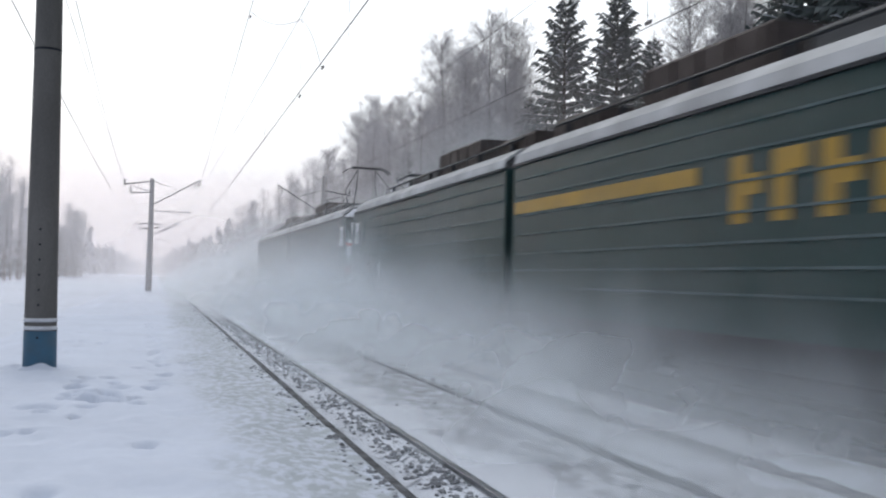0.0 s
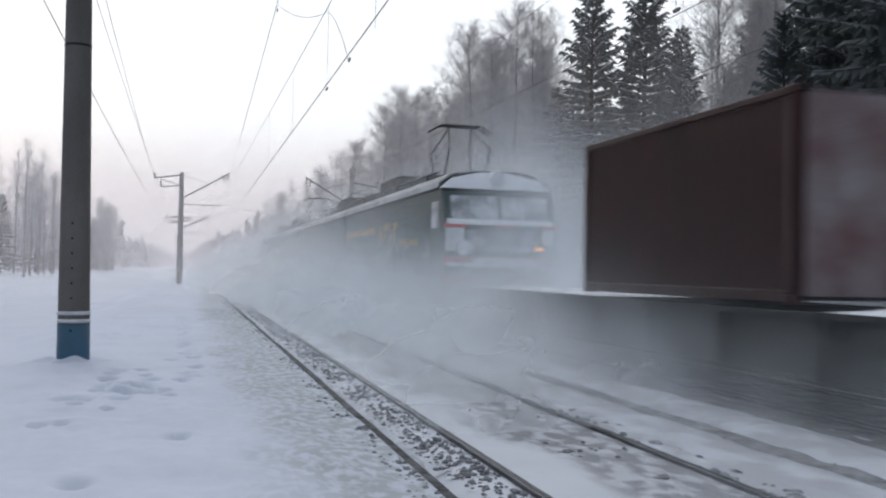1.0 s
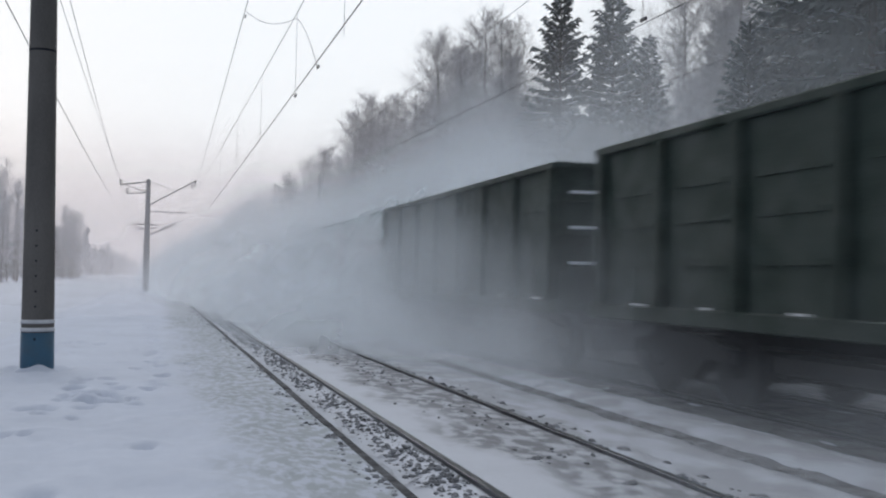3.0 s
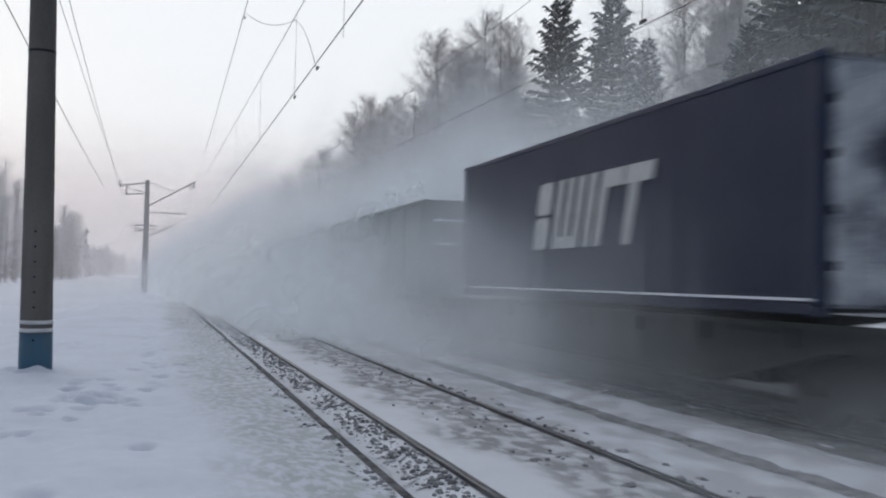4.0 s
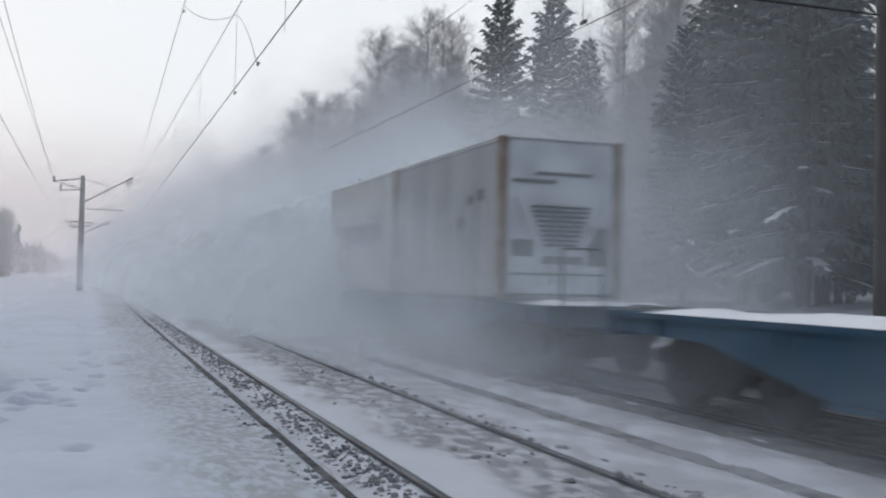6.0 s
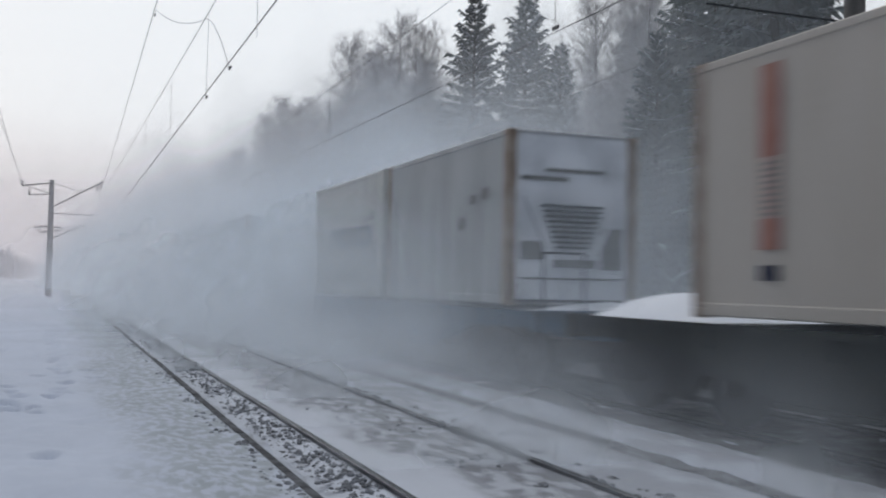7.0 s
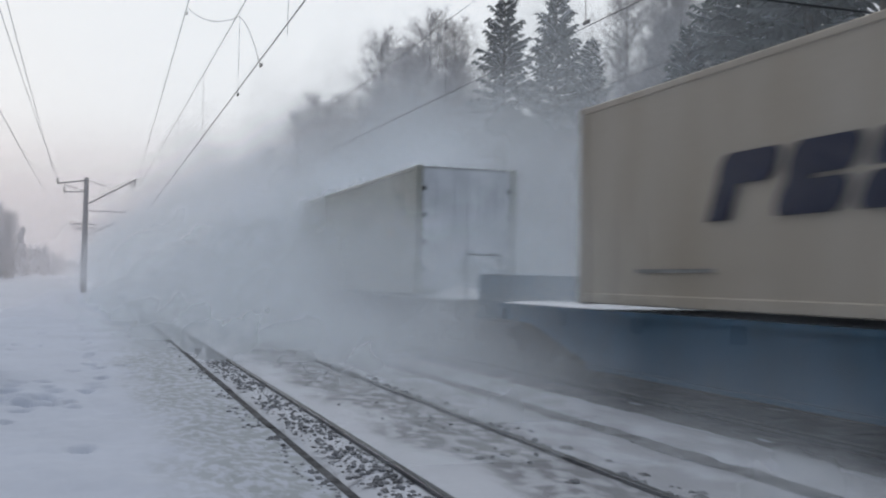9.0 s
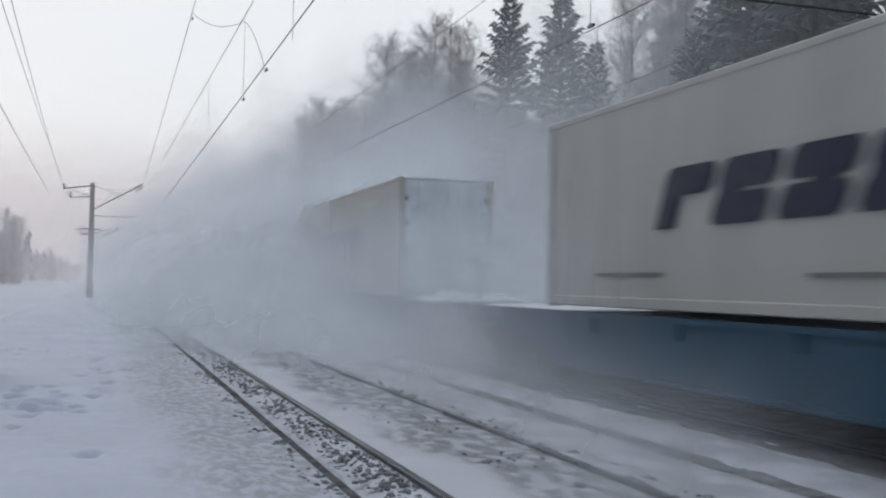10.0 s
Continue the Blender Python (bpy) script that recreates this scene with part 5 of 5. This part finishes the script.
# ---- blown snow ----
def dust_material(name, scale, contrast, forward, colour=(0.765, 0.82, 0.872, 1)):
    """Airborne snow: mostly clear, thicker where the cloud's density says so."""
    m = bpy.data.materials.new(name)
    m.use_nodes = True
    n, l = m.node_tree.nodes, m.node_tree.links
    n.clear()
    out = n.new("ShaderNodeOutputMaterial")
    mix = n.new("ShaderNodeMixShader")
    clear = n.new("ShaderNodeBsdfTransparent")
    dif, tra, add = n.new("ShaderNodeBsdfDiffuse"), n.new("ShaderNodeBsdfTranslucent"), n.new("ShaderNodeMixShader")
    for s in (dif, tra):
        s.inputs["Color"].default_value = colour
    add.inputs["Fac"].default_value = forward
    l.new(dif.outputs[0], add.inputs[1])
    l.new(tra.outputs[0], add.inputs[2])
    at = n.new("ShaderNodeAttribute")
    at.attribute_name = "veil"
    co = n.new("ShaderNodeTexCoord")
    nz = n.new("ShaderNodeTexNoise")
    nz.inputs["Scale"].default_value, nz.inputs["Detail"].default_value, nz.inputs["Distortion"].default_value = scale, 4, 0.0
    l.new(co.outputs["Object"], nz.inputs["Vector"])
    mr = n.new("ShaderNodeMapRange")
    mr.interpolation_type = "SMOOTHSTEP"
    mr.inputs["From Min"].default_value, mr.inputs["From Max"].default_value = 0.28, 0.72
    mr.inputs["To Min"].default_value, mr.inputs["To Max"].default_value = 1 - 0.9 * contrast, 1 + 0.9 * contrast
    l.new(nz.outputs["Fac"], mr.inputs["Value"])
    mul = n.new("ShaderNodeMath")
    mul.operation, mul.use_clamp = "MULTIPLY", True
    l.new(at.outputs["Fac"], mul.inputs[0])
    l.new(mr.outputs[0], mul.inputs[1])
    l.new(mul.outputs[0], mix.inputs["Fac"])
    l.new(clear.outputs[0], mix.inputs[1])
    l.new(add.outputs[0], mix.inputs[2])
    l.new(mix.outputs[0], out.inputs["Surface"])
    return m


# DUST passes less light forward: the train's shade put into the near snow
DUST = dust_material("airborne_snow", 0.5, 0.75, 0.44)
BROAD_DUST = dust_material("drifting_snow_cloud", 0.15, 0.5, 0.66)
HAZE = dust_material("haze_and_glare", 0.012, 0.2, 0.85, (0.95, 0.91, 0.93, 1))
CLOUDS = []                               # (thing, rows of its way)


def cloud(name, us, vs, place, dense, label, material=None):
    """A veil over a net of (u, v), with its density at each knot."""
    b = Build()
    b.v = [place(u, v) for v in vs for u in us]
    nu = len(us)
    b.f = [(j * nu + i, j * nu + i + 1, (j + 1) * nu + i + 1, (j + 1) * nu + i) for j in range(len(vs) - 1) for i in range(nu - 1)]
    me = b.mesh(name, material or DUST, True)
    at = me.attributes.new("veil", "FLOAT", "POINT")
    at.data.foreach_set("value", [float(dense(u, v)) for v in vs for u in us])
    ob = tagged(new(name, me), label, "snow cloud", kind="stuff")
    ob.visible_shadow = False              # thin veils let the daylight through, as panes do
    return ob


def smooth(a, b, x):
    t = max(0.0, min(1.0, (x - a) / (b - a)))
    return t * t * (3 - 2 * t)


def ramp(i, n, a, b):
    return a + (b - a) * i / n


def veil(y, x0, x1, top, peak, soft, material, label, crest0=0.42, full=0.12):
    """An upright veil across the line at y, thin at its rims; it shares its billows with the veils beside it."""
    us, vs = [ramp(i, 30, x0 - soft, x1 + soft) for i in range(31)], [ramp(i, 16, -0.3, top * 1.35) for i in range(17)]

    def place(u, v):
        return (u, y + 0.12 * wave(0.2 * u, 0.25 * v, 0.3 * y), v)

    def dense(u, v):
        puff = 0.85 + 0.55 * wave(0.3 * u, 0.3 * y, 0.35 * v)
        edge = smooth(x0 - soft, x0 + max(soft, 1.2), u) * (1 - smooth(x1 - soft, x1 + soft, u))
        crest = top * (crest0 + (1 - crest0) * smooth(x0 - soft, x0 + min(9, 0.75 * (x1 - x0)), u))
        lift = 1 - smooth(full * crest, crest * (1.0 + 0.45 * wave(0.25 * u, 0.2 * y, 4)), v)
        return max(0.0, peak * puff * edge * lift)

    return cloud("snow_cloud", us, vs, place, dense, label, material)


STEPS = (0, 2.5, 5, 7.5, 10)
# the plume beside the train, spreading with the distance
y = 6.0
while y < 180:
    gap = 0.75 + 0.075 * max(0.0, y - 24)
    left = 4.8 - 1.8 * smooth(9, 26, y) - 2.8 * smooth(28, 60, y)
    top = 5.4 + 2.2 * smooth(10, 22, y) + 1.0 * smooth(40, 80, y)
    per_metre = 0.20 * smooth(8.3, 12.3, y) + 0.15 * smooth(12, 20, y) - 0.21 * smooth(32, 70, y)
    ob = veil(y, left, 10.6 + 10 * smooth(24, 70, y), top, 1 - math.exp(-per_metre * gap), 0.7 + 1.6 * smooth(20, 50, y),
              DUST if y < 40 else BROAD_DUST, "pale cloud of snow whirled up beside the train", 0.34, 0.2)
    sink = -1.6 - 1.4 * (1 - smooth(11, 16, y)) - 1.3 * smooth(35, 80, y)
    CLOUDS.append((ob, [(t, pose(0, 0.12 * t, sink * (1 - smooth(-1.0, 4.5, t)) + 0.16 * t * smooth(20, 60, y))) for t in (0, 1.5, 3, 4.5, 6, 8, 10)]))
    y += gap
# thin wisps over the side of the train
y = 9.5
while y < 44:
    ob = veil(y, 5.2, 9.6, 5.6, 0.02 + 0.11 * smooth(10, 17, y), 0.6, DUST, "thin wisps of snow dust beside the wagons", 0.7)
    CLOUDS.append((ob, [(t, pose(0, 0.3 * t - 1.5 * smooth(6, 10, t), -1.8 + 1.8 * smooth(0, 4, t))) for t in STEPS]))
    y += 1.4
# the high cloud that slowly rises over the line and drifts into the wood
y = 13.0
while y < 190:
    top = 15 + 5 * smooth(18, 80, y)
    left = 10.0 if y < 38 else 7.5 - 7.5 * smooth(50, 140, y)
    ob = veil(y, left, 34, top, 0.08 if y < 28 else 0.26, 4.0 if y > 38 else 1.5, BROAD_DUST, "high thin cloud of rising snow dust", 0.7, 0.55)
    CLOUDS.append((ob, [(t, pose(0, 0.4 * t, top * (-0.66 + (0.56 if y < 38 else 0.46) * smooth(0, 2.6 if y < 38 else 6, t) + 0.012 * t))) for t in (0, 1.3, 2.6, 4.5, 7, 10)]))
    y += 3.6 + 0.09 * (y - 13)
# low snow blowing over the first track, drifting away
for k in range(18):
    ob = veil(4.0 + 2.0 * k, 2.0, 6.6, 1.6 + 0.12 * k, 0.34, 1.0, DUST, "low snow blowing over the near track")
    CLOUDS.append((ob, [(t, pose(0, 5.2 * t, 0)) for t in STEPS]))
# later on low snow comes up the line again and spreads towards the platform
for k in range(14):
    ob = veil(-29 + 2.6 * k, 2.4, 5.2, 1.5, 0.30, 0.9, DUST, "low snow blowing over the near track")
    CLOUDS.append((ob, [(t, pose(0, 35 * smooth(4.8, 10, t), 0)) for t in (0, 2.5, 4.8, 6, 7, 8, 9, 10)]))
for k in range(11):
    ob = veil(14 + 3 * k, 0.6 - 0.12 * k, 5.8, 2.4 + 0.14 * k, 0.33, 1.2, DUST, "low snow blowing over the near track")
    CLOUDS.append((ob, [(t, pose(0, 0.5 * t, -3.8 + 3.8 * smooth(3, 8.5, t))) for t in STEPS]))

# curtains of snow along the wheels, carried along more slowly than the train
for layer, (x, height, peak) in enumerate(((6.3, 2.6, 0.05), (5.85, 1.7, 0.035), (5.4, 0.9, 0.02))):
    speed = 11.0 - 1.5 * layer
    for k in range(9):
        y0 = -112 + 22 * k + 7 * layer
        seed = 13.7 * k + 31 * layer
        us, vs = [ramp(i, 44, 0, 28) for i in range(45)], [ramp(i, 12, -0.15, height) for i in range(13)]

        def place(u, v, x=x, seed=seed):
            return (x - 0.22 * v + 0.2 * wave(0.4 * u, 0.6 * v, seed) * smooth(0, 0.8, v), y0 + u, v)

        def dense(u, v, seed=seed, height=height, peak=peak):
            puff = 0.75 + 0.9 * wave(0.35 * u, 0.7 * v, seed + 3)
            return max(0.0, peak * puff) * smooth(0, 6, u) * (1 - smooth(22, 28, u)) * (1 - smooth(0.1 * height, height, v)) * smooth(-0.15, 0.25, v)

        ob = cloud("snow_curtain", us, vs, place, dense, "low curtain of blown snow along the wheels")
        CLOUDS.append((ob, [(t, pose(0, speed * t, 0)) for t in (0, 5, 10)]))

# pale sheets paint frosty haze over the far line; near ones, veiling glare
for y, peak in ((33, 0.10), (46, 0.13), (64, 0.07), (97, 0.07), (142, 0.11), (205, 0.16), (300, 0.22), (450, 0.3), (700, 0.35)):
    us, vs = [ramp(i, 20, -0.7 * y, 0.9 * y) for i in range(21)], [ramp(i, 16, -1, 0.16 * y + 14) for i in range(17)]

    def place(u, v, y=y):
        return (u, y + 0.01 * y * wave(3 * u / y, 5 * v / y, y), v)

    def dense(u, v, y=y, peak=peak):
        return peak * (1 - smooth(0.0, 0.15 * y + (13 if y < 50 else 7), v))

    cloud("haze_sheet", us, vs, place, dense, "thin pale sheet painting frosty haze and glare over the line", HAZE)


def motions():
    for ob, s in TRAIN:
        walk(ob, [(t, pose(X2, s + 23.2 * t - 0.08245 * t * t, 0)) for t in range(11)])
    for ob, rows in CLOUDS:
        walk(ob, rows)


motions()
